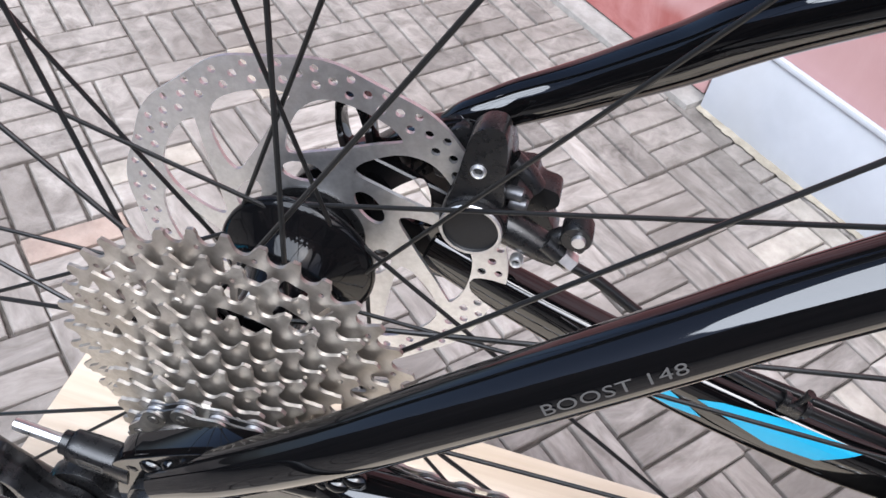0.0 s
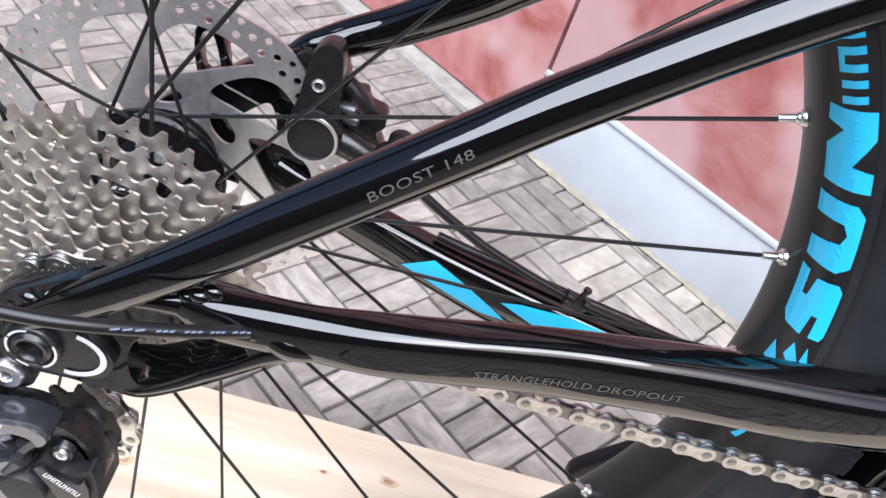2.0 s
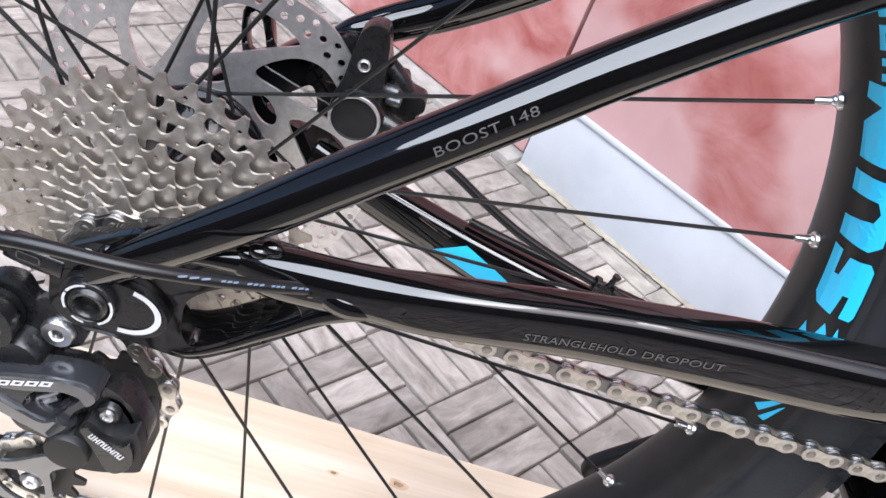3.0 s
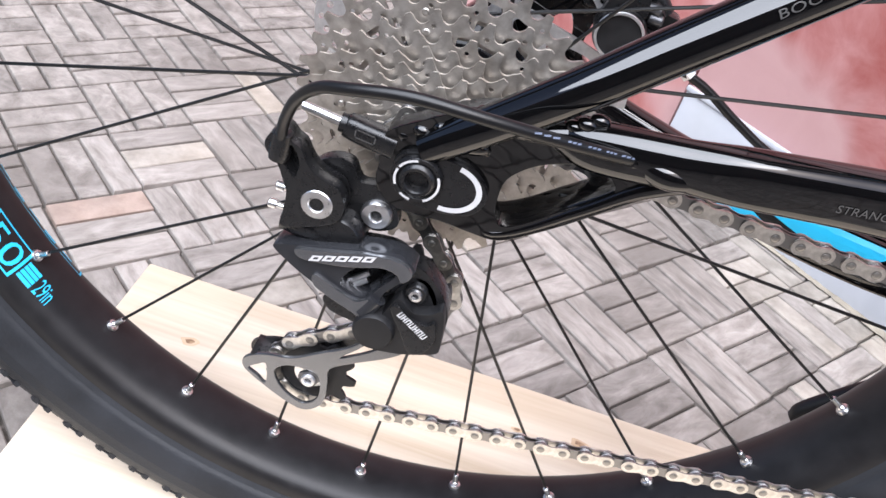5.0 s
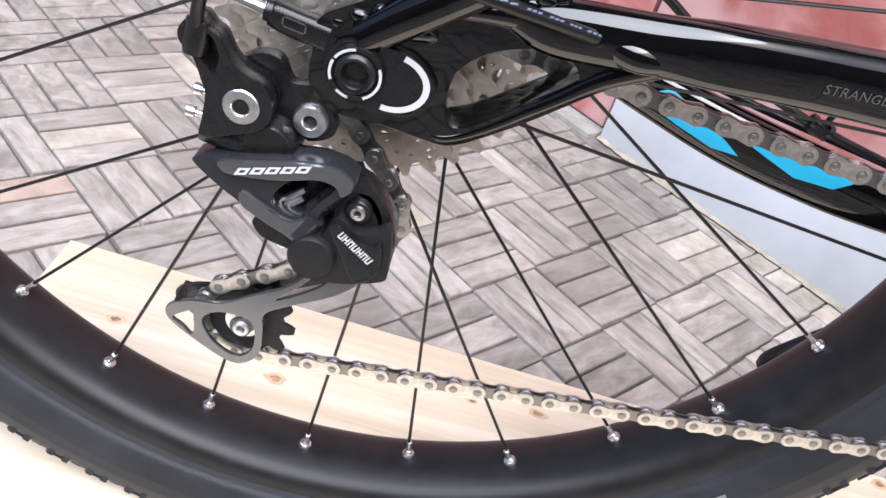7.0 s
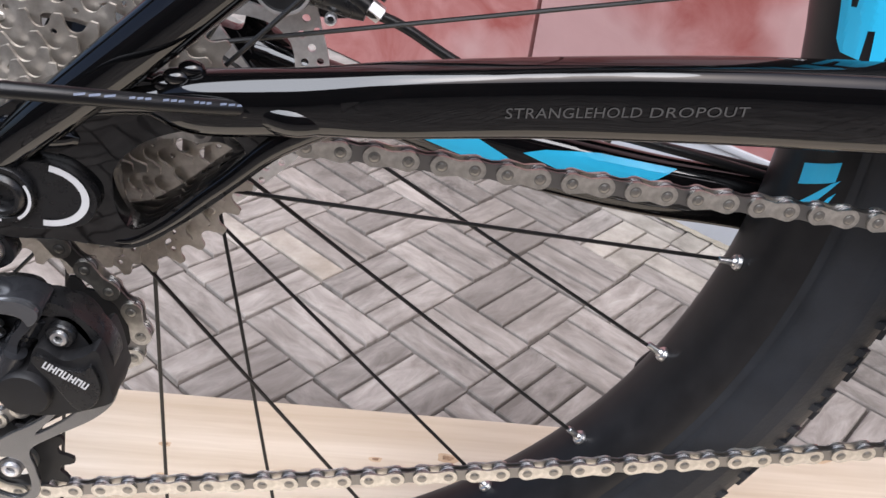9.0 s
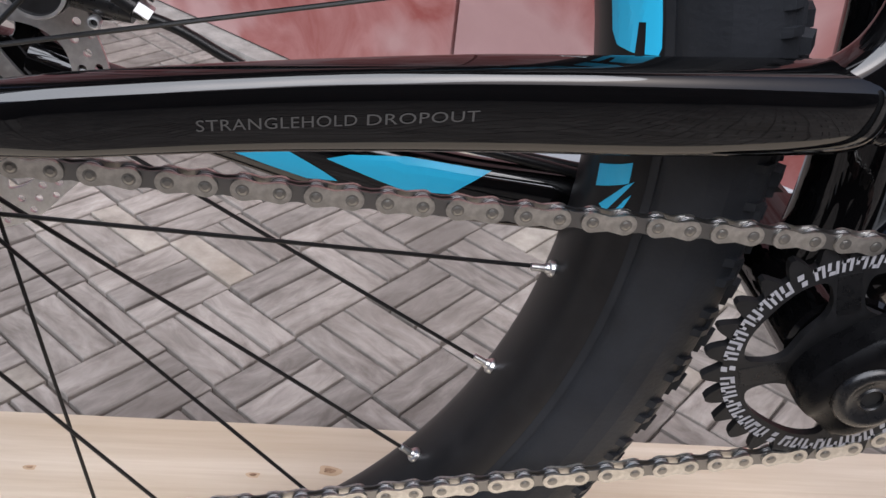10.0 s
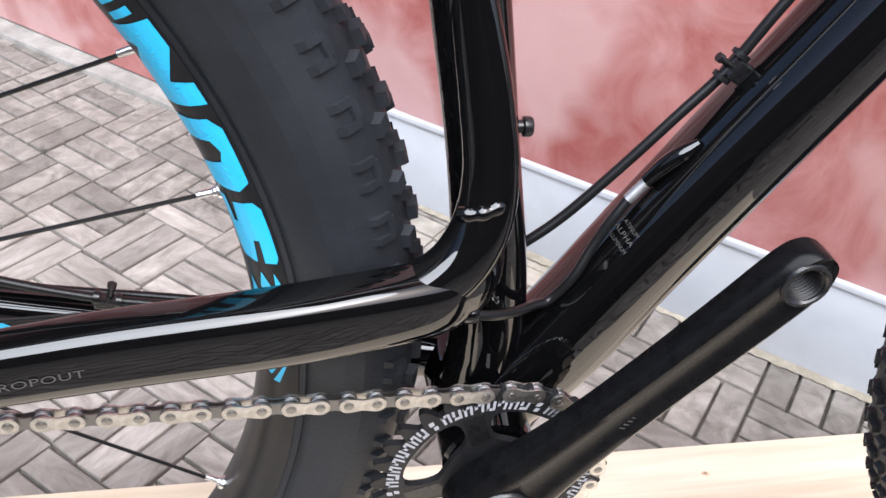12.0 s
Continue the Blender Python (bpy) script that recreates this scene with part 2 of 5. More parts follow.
def lathe(profile, n=32, at=(0, 0, 0), bm=None, closed=False, axis="y"):
    """Turns (radius, along) rows about an axis through at."""
    bm = bm or bmesh.new()
    rings = []
    for r, a in profile:
        ring = []
        for j in range(n):
            c, s = r * math.cos(2 * math.pi * j / n), r * math.sin(2 * math.pi * j / n)
            v = {"y": (c, a, s), "x": (a, c, s), "z": (c, s, a)}[axis]
            ring.append(bm.verts.new(Vector(at) + Vector(v)))
        rings.append(ring)
    pairs = list(zip(rings, rings[1:])) + ([(rings[-1], rings[0])] if closed else [])
    for p, q in pairs:
        for j in range(n):
            bm.faces.new((p[j], p[(j + 1) % n], q[(j + 1) % n], q[j]))
    if not closed:
        for ring, flip in ((rings[0], 1), (rings[-1], -1)):
            if profile[0 if flip == 1 else -1][0] > 1e-6:
                bm.faces.new(ring[::flip])
    bmesh.ops.remove_doubles(bm, verts=bm.verts, dist=1e-6)
    return bm


def plate(outer, holes, y0, y1, bm=None, bevel=0.0):
    """A flat plate of an outline in x and z with holes, from y0 to y1."""
    own = bmesh.new()
    edges = []
    for loop in (outer, *holes):
        vs = [own.verts.new((x, y0, z)) for x, z in loop]
        edges += [own.edges.new((vs[i], vs[(i + 1) % len(vs)])) for i in range(len(vs))]
    bmesh.ops.triangle_fill(own, use_beauty=True, use_dissolve=False, edges=edges)
    faces = own.faces[:]
    more = bmesh.ops.extrude_face_region(own, geom=faces)
    bmesh.ops.translate(own, vec=(0, y1 - y0, 0), verts=[g for g in more["geom"] if isinstance(g, bmesh.types.BMVert)])
    bmesh.ops.recalc_face_normals(own, faces=own.faces)
    if bevel:
        rim_edges = [e for e in own.edges if len(e.link_faces) == 2 and e.calc_face_angle(0) > 1.2]
        bmesh.ops.bevel(own, geom=rim_edges, offset=bevel, segments=2, affect="EDGES", profile=0.6, clamp_overlap=True)
    if bm is None:
        return own
    me = bpy.data.meshes.new("temp")
    own.to_mesh(me)
    own.free()
    bm.from_mesh(me)
    bpy.data.meshes.remove(me)
    return bm


def circle(r, n, at=(0, 0), phase=0.0):
    return [(at[0] + r * math.cos(phase + 2 * math.pi * i / n), at[1] + r * math.sin(phase + 2 * math.pi * i / n)) for i in range(n)]


def smooth_loop(points, steps=5):
    """A closed, rounded outline through points."""
    k = np.array(points, float)
    n, out = len(k), []
    for i in range(n):
        p0, p1, p2, p3 = k[i - 1], k[i], k[(i + 1) % n], k[(i + 2) % n]
        for s in range(steps):
            u = s / steps
            out.append(tuple(0.5 * (2 * p1 + (p2 - p0) * u + (2 * p0 - 5 * p1 + 4 * p2 - p3) * u * u + (3 * p1 - p0 - 3 * p2 + p3) * u ** 3)))
    return out


def box(size, at=(0, 0, 0), bevel=0.0, bm=None, turn=None):
    own = bmesh.new()
    bmesh.ops.create_cube(own, size=1.0)
    bmesh.ops.scale(own, vec=size, verts=own.verts)
    if bevel:
        bmesh.ops.bevel(own, geom=own.edges[:], offset=bevel, segments=2, affect="EDGES", profile=0.6)
    if turn:
        bmesh.ops.rotate(own, matrix=turn.to_3x3(), verts=own.verts)
    bmesh.ops.translate(own, vec=at, verts=own.verts)
    if bm is None:
        return own
    me = bpy.data.meshes.new("temp")
    own.to_mesh(me)
    own.free()
    bm.from_mesh(me)
    bpy.data.meshes.remove(me)
    return bm


def cut(ob, bm):
    """Takes a solid out of a mesh object."""
    me = bpy.data.meshes.new("cutter")
    bmesh.ops.recalc_face_normals(bm, faces=bm.faces)
    bm.to_mesh(me)
    bm.free()
    tool = bpy.data.objects.new("cutter", me)
    scene.collection.objects.link(tool)
    mod = ob.modifiers.new("hole", "BOOLEAN")
    mod.operation, mod.object, mod.solver = "DIFFERENCE", tool, "EXACT"
    old = ob.matrix_basis.copy(), ob.parent
    ob.parent = None
    bpy.context.view_layer.update()
    done = bpy.data.meshes.new_from_object(ob.evaluated_get(bpy.context.evaluated_depsgraph_get()))
    ob.modifiers.clear()
    ob.data = done
    ob.parent = old[1]
    ob.matrix_basis = old[0]
    bpy.data.objects.remove(tool)
    bpy.data.meshes.remove(me)


def lettering(name, text, material, parent, place, size=1.0, label="", spread=1.0):
    """Words as a thin mesh; place(u, v) gives the point for a position along and above the baseline in units of the letter height."""
    cu = bpy.data.curves.new("letters", "FONT")
    cu.body, cu.size, cu.space_character = text, size, spread
    cu.resolution_u = 3
    ob = bpy.data.objects.new("letters", cu)
    scene.collection.objects.link(ob)
    bpy.context.view_layer.update()
    me = bpy.data.meshes.new_from_object(ob.evaluated_get(bpy.context.evaluated_depsgraph_get()))
    bpy.data.objects.remove(ob)
    bpy.data.curves.remove(cu)
    bm = bmesh.new()
    bm.from_mesh(me)
    bpy.data.meshes.remove(me)
    long = [e for e in bm.edges if e.calc_length() > 0.35]
    bmesh.ops.subdivide_edges(bm, edges=long, cuts=2)
    bmesh.ops.triangulate(bm, faces=bm.faces)
    wide = max((v.co.x for v in bm.verts), default=1)
    for v in bm.verts:
        v.co = Vector(place(v.co.x / wide, v.co.y / size))
    me = bpy.data.meshes.new(name)
    bm.to_mesh(me)
    bm.free()
    return put(name, me, material, parent, label, 0)

# ---- the setting ----
ground = tagged(part("ground", box((60, 60, 0.3), (0, 0, -0.158)), SAND, None), "grey paving bed of sand between the slats", "ground", kind="structure")
# wall: runs along W (x right along it), its face at distance WD along WN
WN = Vector((0.6647, 0.7505, 0)).normalized()
W = Vector((WN.y, -WN.x, 0))
WD = 0.956


def on_wall(s, d, z):
    """A point s along the wall, d behind its face."""
    return W * s + WN * (WD + d) + Vector((0, 0, z))


def wall_box(s0, s1, d0, d1, z0, z1, bevel=0.0):
    m = Matrix((W, WN, (0, 0, 1))).transposed()
    return box((s1 - s0, d1 - d0, z1 - z0), on_wall((s0 + s1) / 2, (d0 + d1) / 2, (z0 + z1) / 2), bevel, None, m)


SEAM, WALL_END, PLINTH = -0.404, 0.87, 0.145
wall = tagged(part("wall_red", wall_box(SEAM, WALL_END, 0.006, 0.25, PLINTH, 3.2, 0.002), RED, None), "red painted wall with faded patches over a white plinth", "wall", kind="structure")
plinth = tagged(part("wall_plinth", wall_box(SEAM, WALL_END, -0.004, 0.25, -0.01, PLINTH, 0.004), PLASTER, None), "white plastered plinth under a red wall", "plinth", kind="structure")
# a thin raised strip, added for the yellow stain on the pavers
rng = random.Random(21)
bm = bmesh.new()
inner_row, outer_row, s_at = [], [], SEAM
while s_at < WALL_END:
    reach = 0.014 + 0.003 * math.sin(s_at * 17) + rng.uniform(-0.002, 0.002)
    inner_row.append(bm.verts.new(on_wall(s_at, 0.002, 0.007 + rng.uniform(-0.001, 0.001))))
    outer_row.append(bm.verts.new(on_wall(s_at, -reach, 0.0020)))
    s_at += 0.007
for n in range(len(inner_row) - 1):
    bm.faces.new((inner_row[n], inner_row[n + 1], outer_row[n + 1], outer_row[n]))
tagged(part("plinth_foot_stain", bm, YELLOW_STAIN, None), "ragged added strip for the yellow stain on the paving at the foot of the plinth", "mortar strip", kind="structure")
ledge = tagged(part("plinth_trim", wall_box(SEAM, WALL_END, -0.008, 0.0, PLINTH - 0.005, PLINTH + 0.004, 0.002), PLASTER, None), "thin grey drip edge on the white plinth", "trim", kind="structure")
tagged(part("wall_return", wall_box(WALL_END - 0.25, WALL_END, 0.25, 6.0, 0.0, 3.2), RED, None), "red painted wall round the corner", "wall", kind="structure")
door = tagged(part("door_1", wall_box(-2.2, SEAM - 0.012, 0.014, 0.07, 0.012, 2.2, 0.004), RED, None), "red painted flush door panel beside a wall seam", "door", kind="structure")
sill = tagged(part("door_sill", wall_box(-2.4, SEAM - 0.005, -0.030, 0.25, -0.01, 0.009, 0.003), SILL, None), "low grey concrete sill under a red door", "sill", kind="structure")
part("wall_red_far", wall_box(-9.0, -2.2, 0.006, 0.25, 0.0, 3.2), RED, None)
tagged(bpy.data.objects["wall_red_far"], "red painted wall with faded patches", "wall", kind="structure")

# an unseen eave slab, added to keep overhead sky out of the reflections
tagged(part("eave", wall_box(-9.0, WALL_END + 0.3, -0.8, 6.0, 3.2, 3.3), material("sky_block_dark", (0.06, 0.05, 0.045), 0.8), None), "unseen dark slab added over the red wall to block sky", "eave", kind="structure")
# an unseen patchy dark wall, added for the gloss paint to reflect
tagged(part("reflection_wall", box((16, 0.2, 1.7), (0, -2.3, 0.85)), vary(material("reflected_dark", (0.05, 0.045, 0.04), 0.8), 0.9, (0.02, 0.018, 0.016), (0.16, 0.15, 0.14)), None), "unseen dark wall added behind the view for dark reflections", "wall", kind="structure")

# the plank deck
deck_label = "pale pine plank with small knots, the bicycle stands on it"
for x in (-0.12, 0.98):
    tagged(part("batten", box((0.06, 0.5, 0.054), (x, -0.08, 0.027), 0.003), PINE, None), "pine batten under the planks", "batten", "battens")
plank = tagged(part("plank", box((1.335, 0.2945, 0.038), (0.4255, 0.0700, BOARD - 0.019), 0.002), PINE, None), deck_label, "plank", "deck planks")
plank2 = tagged(part("plank", box((1.335, 0.285, 0.038), (0.4185, -0.2225, BOARD - 0.0195), 0.002), PINE, None), deck_label, "plank", "deck planks")
for x, y, r in ((-0.026, 0.120, 0.0085), (-0.031, 0.157, 0.0045), (0.14, 0.159, 0.005), (0.200, 0.167, 0.0085), (0.540, 0.205, 0.009), (0.728, 0.181, 0.004), (-0.166, 0.135, 0.0075), (-0.08, -0.16, 0.005)):
    knot = None
    for k, mat, up in ((1.0, KNOT_RIM, 0.0003), (0.5, KNOT, 0.0006)):
        bm = bmesh.new()
        bm.faces.new([bm.verts.new((x + k * r * math.cos(a) * (1.1 + 0.2 * math.sin(3 * a + x * 40)), y + 0.7 * k * r * math.sin(a) * (1 + 0.2 * math.sin(2 * a + y * 90)), BOARD + up)) for a in np.linspace(0, 2 * math.pi, 19)[:-1]])
        knot = part("knot" if not knot else "knot_heart", bm, mat, knot)
        first = knot if k == 1.0 else first
    tagged(first, "brown knot in a pine plank", "knot", "knots", "structure")

# ---- the bicycle, about its rear axle: x ahead, y to the far side, z up ----
bike = tagged(new("mountain_bike"), "gloss black hardtail mountain bike with blue decals standing on pine planks", "bicycle")
bike.location = (0, 0, AXLE)


def group_part(name, parent=None, label=""):
    ob = new(name)
    ob.parent = parent or bike
    if label:
        ob["label"] = label
    return ob


def tree_of(ob):
    """For laying prints on a mesh."""
    bm = bmesh.new()
    bm.from_mesh(ob.data)
    t = BVHTree.FromBMesh(bm)
    bm.free()
    return t


def lay(tree, p, way=(0, 1, 0), lift=0.0004):
    """Where p meets the mesh along way, a little proud of it."""
    w = Vector(way).normalized()
    hit, normal, _, _ = tree.ray_cast(Vector(p) - w * 0.06, w)
    return hit - w * lift if hit else Vector(p)


def flat_print(name, polys, material, parent, tree, label="", way=(0, 1, 0), y=0.0, cuts=3):
    """Printed shapes: polygons in x and z laid on a mesh."""
    bm = bmesh.new()
    for poly in polys:
        bm.faces.new([bm.verts.new((x, y, z)) for x, z in poly])
    bm.normal_update()
    bmesh.ops.triangulate(bm, faces=bm.faces)
    bmesh.ops.subdivide_edges(bm, edges=bm.edges, cuts=cuts, use_grid_fill=True)
    for v in bm.verts:
        v.co = lay(tree, v.co, way)
    return part(name, bm, material, parent, label, 0)


def bolt(bm_parent, name, at, r, depth, material=CHROME, hexagon=0.45, label="", ring=None):
    """A bolt head facing the near side, with a socket that goes in."""
    x, y, z = at
    h = r * hexagon
    bm = lathe([(r * 0.96, y + depth), (r, y + depth * 0.6), (r, y + depth * 0.25), (r * 0.88, y), (h * 1.2, y - 0.0002), (h, y + 0.0006), (h, y + depth * 0.8)], 24, (x, 0, z))
    ob = part(name, bm, material, bm_parent, label)
    # a dark disc stands in for the shade in the socket
    part("socket", lathe([(h * 0.99, y + depth * 0.45), (h * 0.99, y + depth * 0.5)], 6, (x, 0, z)), SOCKET_SHADE, ob)
    return ob


# frame
fr = group_part("bike_frame", label="gloss black aluminium frame")
DS_STAY = [(0.046, -0.0875, 0.0385, 0.0050, 0.0060), (0.0640, -0.0893, 0.0398, 0.0088, 0.0108, 2.4), (0.1003, -0.0910, 0.0450, 0.0088, 0.0113, 2.4), (0.1250, -0.0902, 0.0482, 0.0092, 0.0120, 3.4), (0.1509, -0.0858, 0.0500, 0.0094, 0.0126, 3.4), (0.1750, -0.0802, 0.0508, 0.0097, 0.0132, 3.4), (0.2015, -0.0748, 0.0515, 0.0100, 0.0140, 3.4), (0.2300, -0.0705, 0.0526, 0.0107, 0.0147, 3.4), (0.2622, -0.0655, 0.0533, 0.0115, 0.0154, 3.4), (0.3228, -0.0575, 0.0540, 0.0122, 0.0162, 3.4), (0.3784, -0.0450, 0.0535, 0.0132, 0.0166, 2.8), (0.3955, -0.0380, 0.0530, 0.0118, 0.0160, 2.4), (0.4050, -0.0305, 0.0525, 0.0106, 0.0155, 2.2), (0.4110, -0.0200, 0.0520, 0.0100, 0.0150, 2.2), (0.4150, -0.0060, 0.0510, 0.0100, 0.0140)]
chainstay = part("chainstay", sweep(DS_STAY, 36, 8), GLOSS, fr, "raised drive-side chainstay, gloss black")
SS_STAY = [(-0.0030, -0.0915, 0.0140, 0.0070, 0.0070), (0.0193, -0.0925, 0.0345, 0.0084, 0.0084), (0.0501, -0.0905, 0.0618, 0.0094, 0.0094), (0.0750, -0.0868, 0.0845, 0.0100, 0.0100), (0.1013, -0.0824, 0.1080, 0.0103, 0.0103), (0.1320, -0.0770, 0.1352, 0.0103, 0.0103), (0.1628, -0.0715, 0.1625, 0.0103, 0.0103), (0.2243, -0.0615, 0.2120, 0.0103, 0.0103), (0.3062, -0.0500, 0.2700, 0.0103, 0.0103)]
seatstay = part("seatstay", sweep(SS_STAY, 36, 8), GLOSS, fr)
seat_tube = part("seat_tube", sweep([(0.4221, 0.0000, -0.0508, 0.021, 0.019), (0.4243, 0.0000, -0.0067, 0.0195, 0.019), (0.4196, 0.0000, 0.0424, 0.0185, 0.0175), (0.4100, 0.0000, 0.1014, 0.0165, 0.0165), (0.3970, 0.0000, 0.1702, 0.0165, 0.017), (0.3695, 0.0000, 0.3079, 0.0165, 0.017), (0.3396, 0.0000, 0.4554, 0.0165, 0.017)], 32, 8, (0, 1, 0)), GLOSS, fr)
part("stay_bridge", sweep([(0.330, -0.0555, 0.0520, 0.0080, 0.0085, 2.4), (0.358, -0.0495, 0.0540, 0.0108, 0.0100, 2.8), (0.379, -0.0448, 0.0585, 0.0122, 0.0104, 3.0), (0.3950, -0.0400, 0.0690, 0.0124, 0.0106, 3.0), (0.4045, -0.0345, 0.0860, 0.0122, 0.0104, 3.0), (0.4070, -0.0280, 0.1080, 0.0118, 0.0098, 2.6), (0.4030, -0.0205, 0.1380, 0.0112, 0.0092, 2.4), (0.3960, -0.0115, 0.1740, 0.0095, 0.0085), (0.3910, -0.0030, 0.2050, 0.0070, 0.0070)], 36, 8, (0, 1, 0)), GLOSS, fr, "curved gusset that joins chainstay and seat tube")
down_tube = part("down_tube", sweep([(0.4330, 0.0000, -0.0509, 0.024, 0.026, 2.4), (0.4590, 0.0000, -0.0189, 0.0265, 0.0265, 2.2), (0.4925, 0.0000, 0.0366, 0.0258, 0.0255, 2.1), (0.5330, 0.0000, 0.1028, 0.0252, 0.0250, 2.1), (0.5735, 0.0000, 0.1681, 0.0246, 0.0250, 2.1), (0.6600, 0.0000, 0.3093, 0.0245, 0.0250, 2.1), (0.7910, 0.0000, 0.5237, 0.0245, 0.0250, 2.1)], 60, 8, (0, 1, 0), facets=(3, 0.045, 5.41)), GLOSS, fr)
part("bottom_bracket_shell", lathe([(0.0225, -0.0455), (0.0245, -0.044), (0.0245, 0.044), (0.0225, 0.0455)], 40, (0.4220, -0.0011, -0.0528)), GLOSS, fr)
far_chainstay = part("chainstay", sweep([(0.0537, 0.0686, -0.0035, 0.008, 0.012), (0.0990, 0.0647, -0.0156, 0.0095, 0.0125, 3), (0.1493, 0.0602, -0.0273, 0.010, 0.0145, 3), (0.1997, 0.0558, -0.0366, 0.0105, 0.0165, 3.2), (0.2603, 0.0492, -0.0422, 0.0105, 0.0165, 3), (0.3210, 0.0441, -0.0442, 0.011, 0.0155, 2.6), (0.4068, 0.0290, -0.0497, 0.012, 0.015)], 32, 8), GLOSS, fr, "far-side chainstay with sky-blue decals")
part("seatstay", sweep([(0.0480, 0.0728, 0.0650, 0.0040, 0.0040), (0.0560, 0.0742, 0.0695, 0.0070, 0.0075), (0.0670, 0.0768, 0.0755, 0.0088, 0.0092), (0.0780, 0.0798, 0.0820, 0.0096, 0.0098), (0.1011, 0.0812, 0.0970, 0.0107, 0.0107), (0.1320, 0.0768, 0.1240, 0.0120, 0.0120), (0.1624, 0.0700, 0.1535, 0.0126, 0.0126), (0.2442, 0.0585, 0.2120, 0.0106, 0.0106), (0.3158, 0.0440, 0.2656, 0.0095, 0.0095)], 28, 8), GLOSS, fr)

# near-side dropout with its triangular window
outline = smooth_loop([(-0.0205, 0.0030), (-0.0205, 0.0160), (-0.0085, 0.0260), (0.0113, 0.0390), (0.0256, 0.0440), (0.0398, 0.0455), (0.0570, 0.0468), (0.0803, 0.0472), (0.0975, 0.0458), (0.1020, 0.0400), (0.0985, 0.0315), (0.0915, 0.0245), (0.0849, 0.0188), (0.0654, 0.0005), (0.0511, -0.0114), (0.0430, -0.0172), (0.0365, -0.0194), (0.0270, -0.0192), (0.0110, -0.0185), (-0.0080, -0.0190), (-0.0190, -0.0105)], 4)
window = smooth_loop([(0.0336, 0.0008), (0.0344, 0.0125), (0.0428, 0.0222), (0.0545, 0.0284), (0.0660, 0.0306), (0.0748, 0.0290), (0.0788, 0.0222), (0.0700, 0.0134), (0.0607, 0.0062), (0.0480, -0.0056), (0.0395, -0.0106), (0.0352, -0.0066)], 4)
dropout = part("dropout", plate(outline, [window], -0.0915, -0.0805, None, 0.0028), GLOSS, fr, "gloss black dropout with a triangular window")
part("dropout_strut", sweep([(0.020, -0.0810, -0.0165, 0.0100, 0.0032), (0.033, -0.0785, -0.0168, 0.0135, 0.0034, 2.6), (0.041, -0.0780, -0.0145, 0.0140, 0.0036, 2.6), (0.052, -0.0780, -0.0068, 0.0142, 0.0040, 2.6), (0.066, -0.0785, 0.0058, 0.0142, 0.0044, 2.6), (0.082, -0.0800, 0.0200, 0.0135, 0.0048, 2.6), (0.097, -0.0840, 0.0325, 0.0108, 0.0060, 2.5), (0.110, -0.0880, 0.0405, 0.0075, 0.0055, 2.5)], 28, 6), GLOSS, fr)
part("dropout_strut", sweep([(0.022, -0.0850, 0.0335, 0.0085, 0.0050), (0.040, -0.0848, 0.0380, 0.0095, 0.0065), (0.060, -0.0858, 0.0410, 0.0092, 0.0085), (0.080, -0.0880, 0.0420, 0.0085, 0.0095), (0.1, -0.0900, 0.0425, 0.0070, 0.0085)], 28, 6), GLOSS, fr)
# weld beads
for n, (cx, cy, cz) in enumerate(((-0.0133, -0.0887, 0.0164), (-0.0061, -0.0903, 0.0216), (0.0020, -0.0909, 0.0259), (0.0087, -0.0910, 0.0312), (0.0530, -0.0905, 0.0455), (0.0570, -0.0920, 0.0490), (0.0615, -0.0905, 0.0515))):
    bm = bmesh.new()
    bmesh.ops.create_icosphere(bm, subdivisions=2, radius=0.0042)
    bmesh.ops.scale(bm, vec=(1.1, 0.8, 0.75), verts=bm.verts)
    bmesh.ops.translate(bm, vec=(cx, cy, cz), verts=bm.verts)
    part("weld_bead", bm, GLOSS, fr)
for n in range(9):
    a = radians(-70 + n * 38)
    bm = bmesh.new()
    bmesh.ops.create_icosphere(bm, subdivisions=2, radius=0.0038)
    bmesh.ops.scale(bm, vec=(0.8, 1.2, 0.9), verts=bm.verts)
    bmesh.ops.translate(bm, vec=(0.4125 + 0.004 * math.cos(a), -0.0225 + 0.0032 * math.cos(a), 0.0520 + 0.0160 * math.sin(a)), verts=bm.verts)
    part("weld_bead", bm, GLOSS, fr)

part("weld_seam", sweep([(0.3935 + 0.0030 * n, -0.0408 + 0.0004 * (n - 3) ** 2, 0.0930 + 0.0008 * n, 0.0030 + 0.0007 * (n % 2), 0.0032 + 0.0007 * (n % 2)) for n in range(8)], 14, 4), GLOSS, fr)
part("cable_exit", lathe([(0.0, -0.0480), (0.0024, -0.0477), (0.0038, -0.0465), (0.0043, -0.0445), (0.0043, -0.0250)], 24, (0.4020, 0, 0.0440)), GLOSS, fr)

part("dropout_lug", sweep([(-0.0060, -0.0905, 0.0165, 0.0030, 0.0030), (0.0000, -0.0915, 0.0195, 0.0050, 0.0048), (0.0090, -0.0920, 0.0230, 0.0055, 0.0050), (0.0180, -0.0915, 0.0235, 0.0045, 0.0042), (0.0230, -0.0900, 0.0220, 0.0025, 0.0025)], 18, 5), GLOSS, fr)

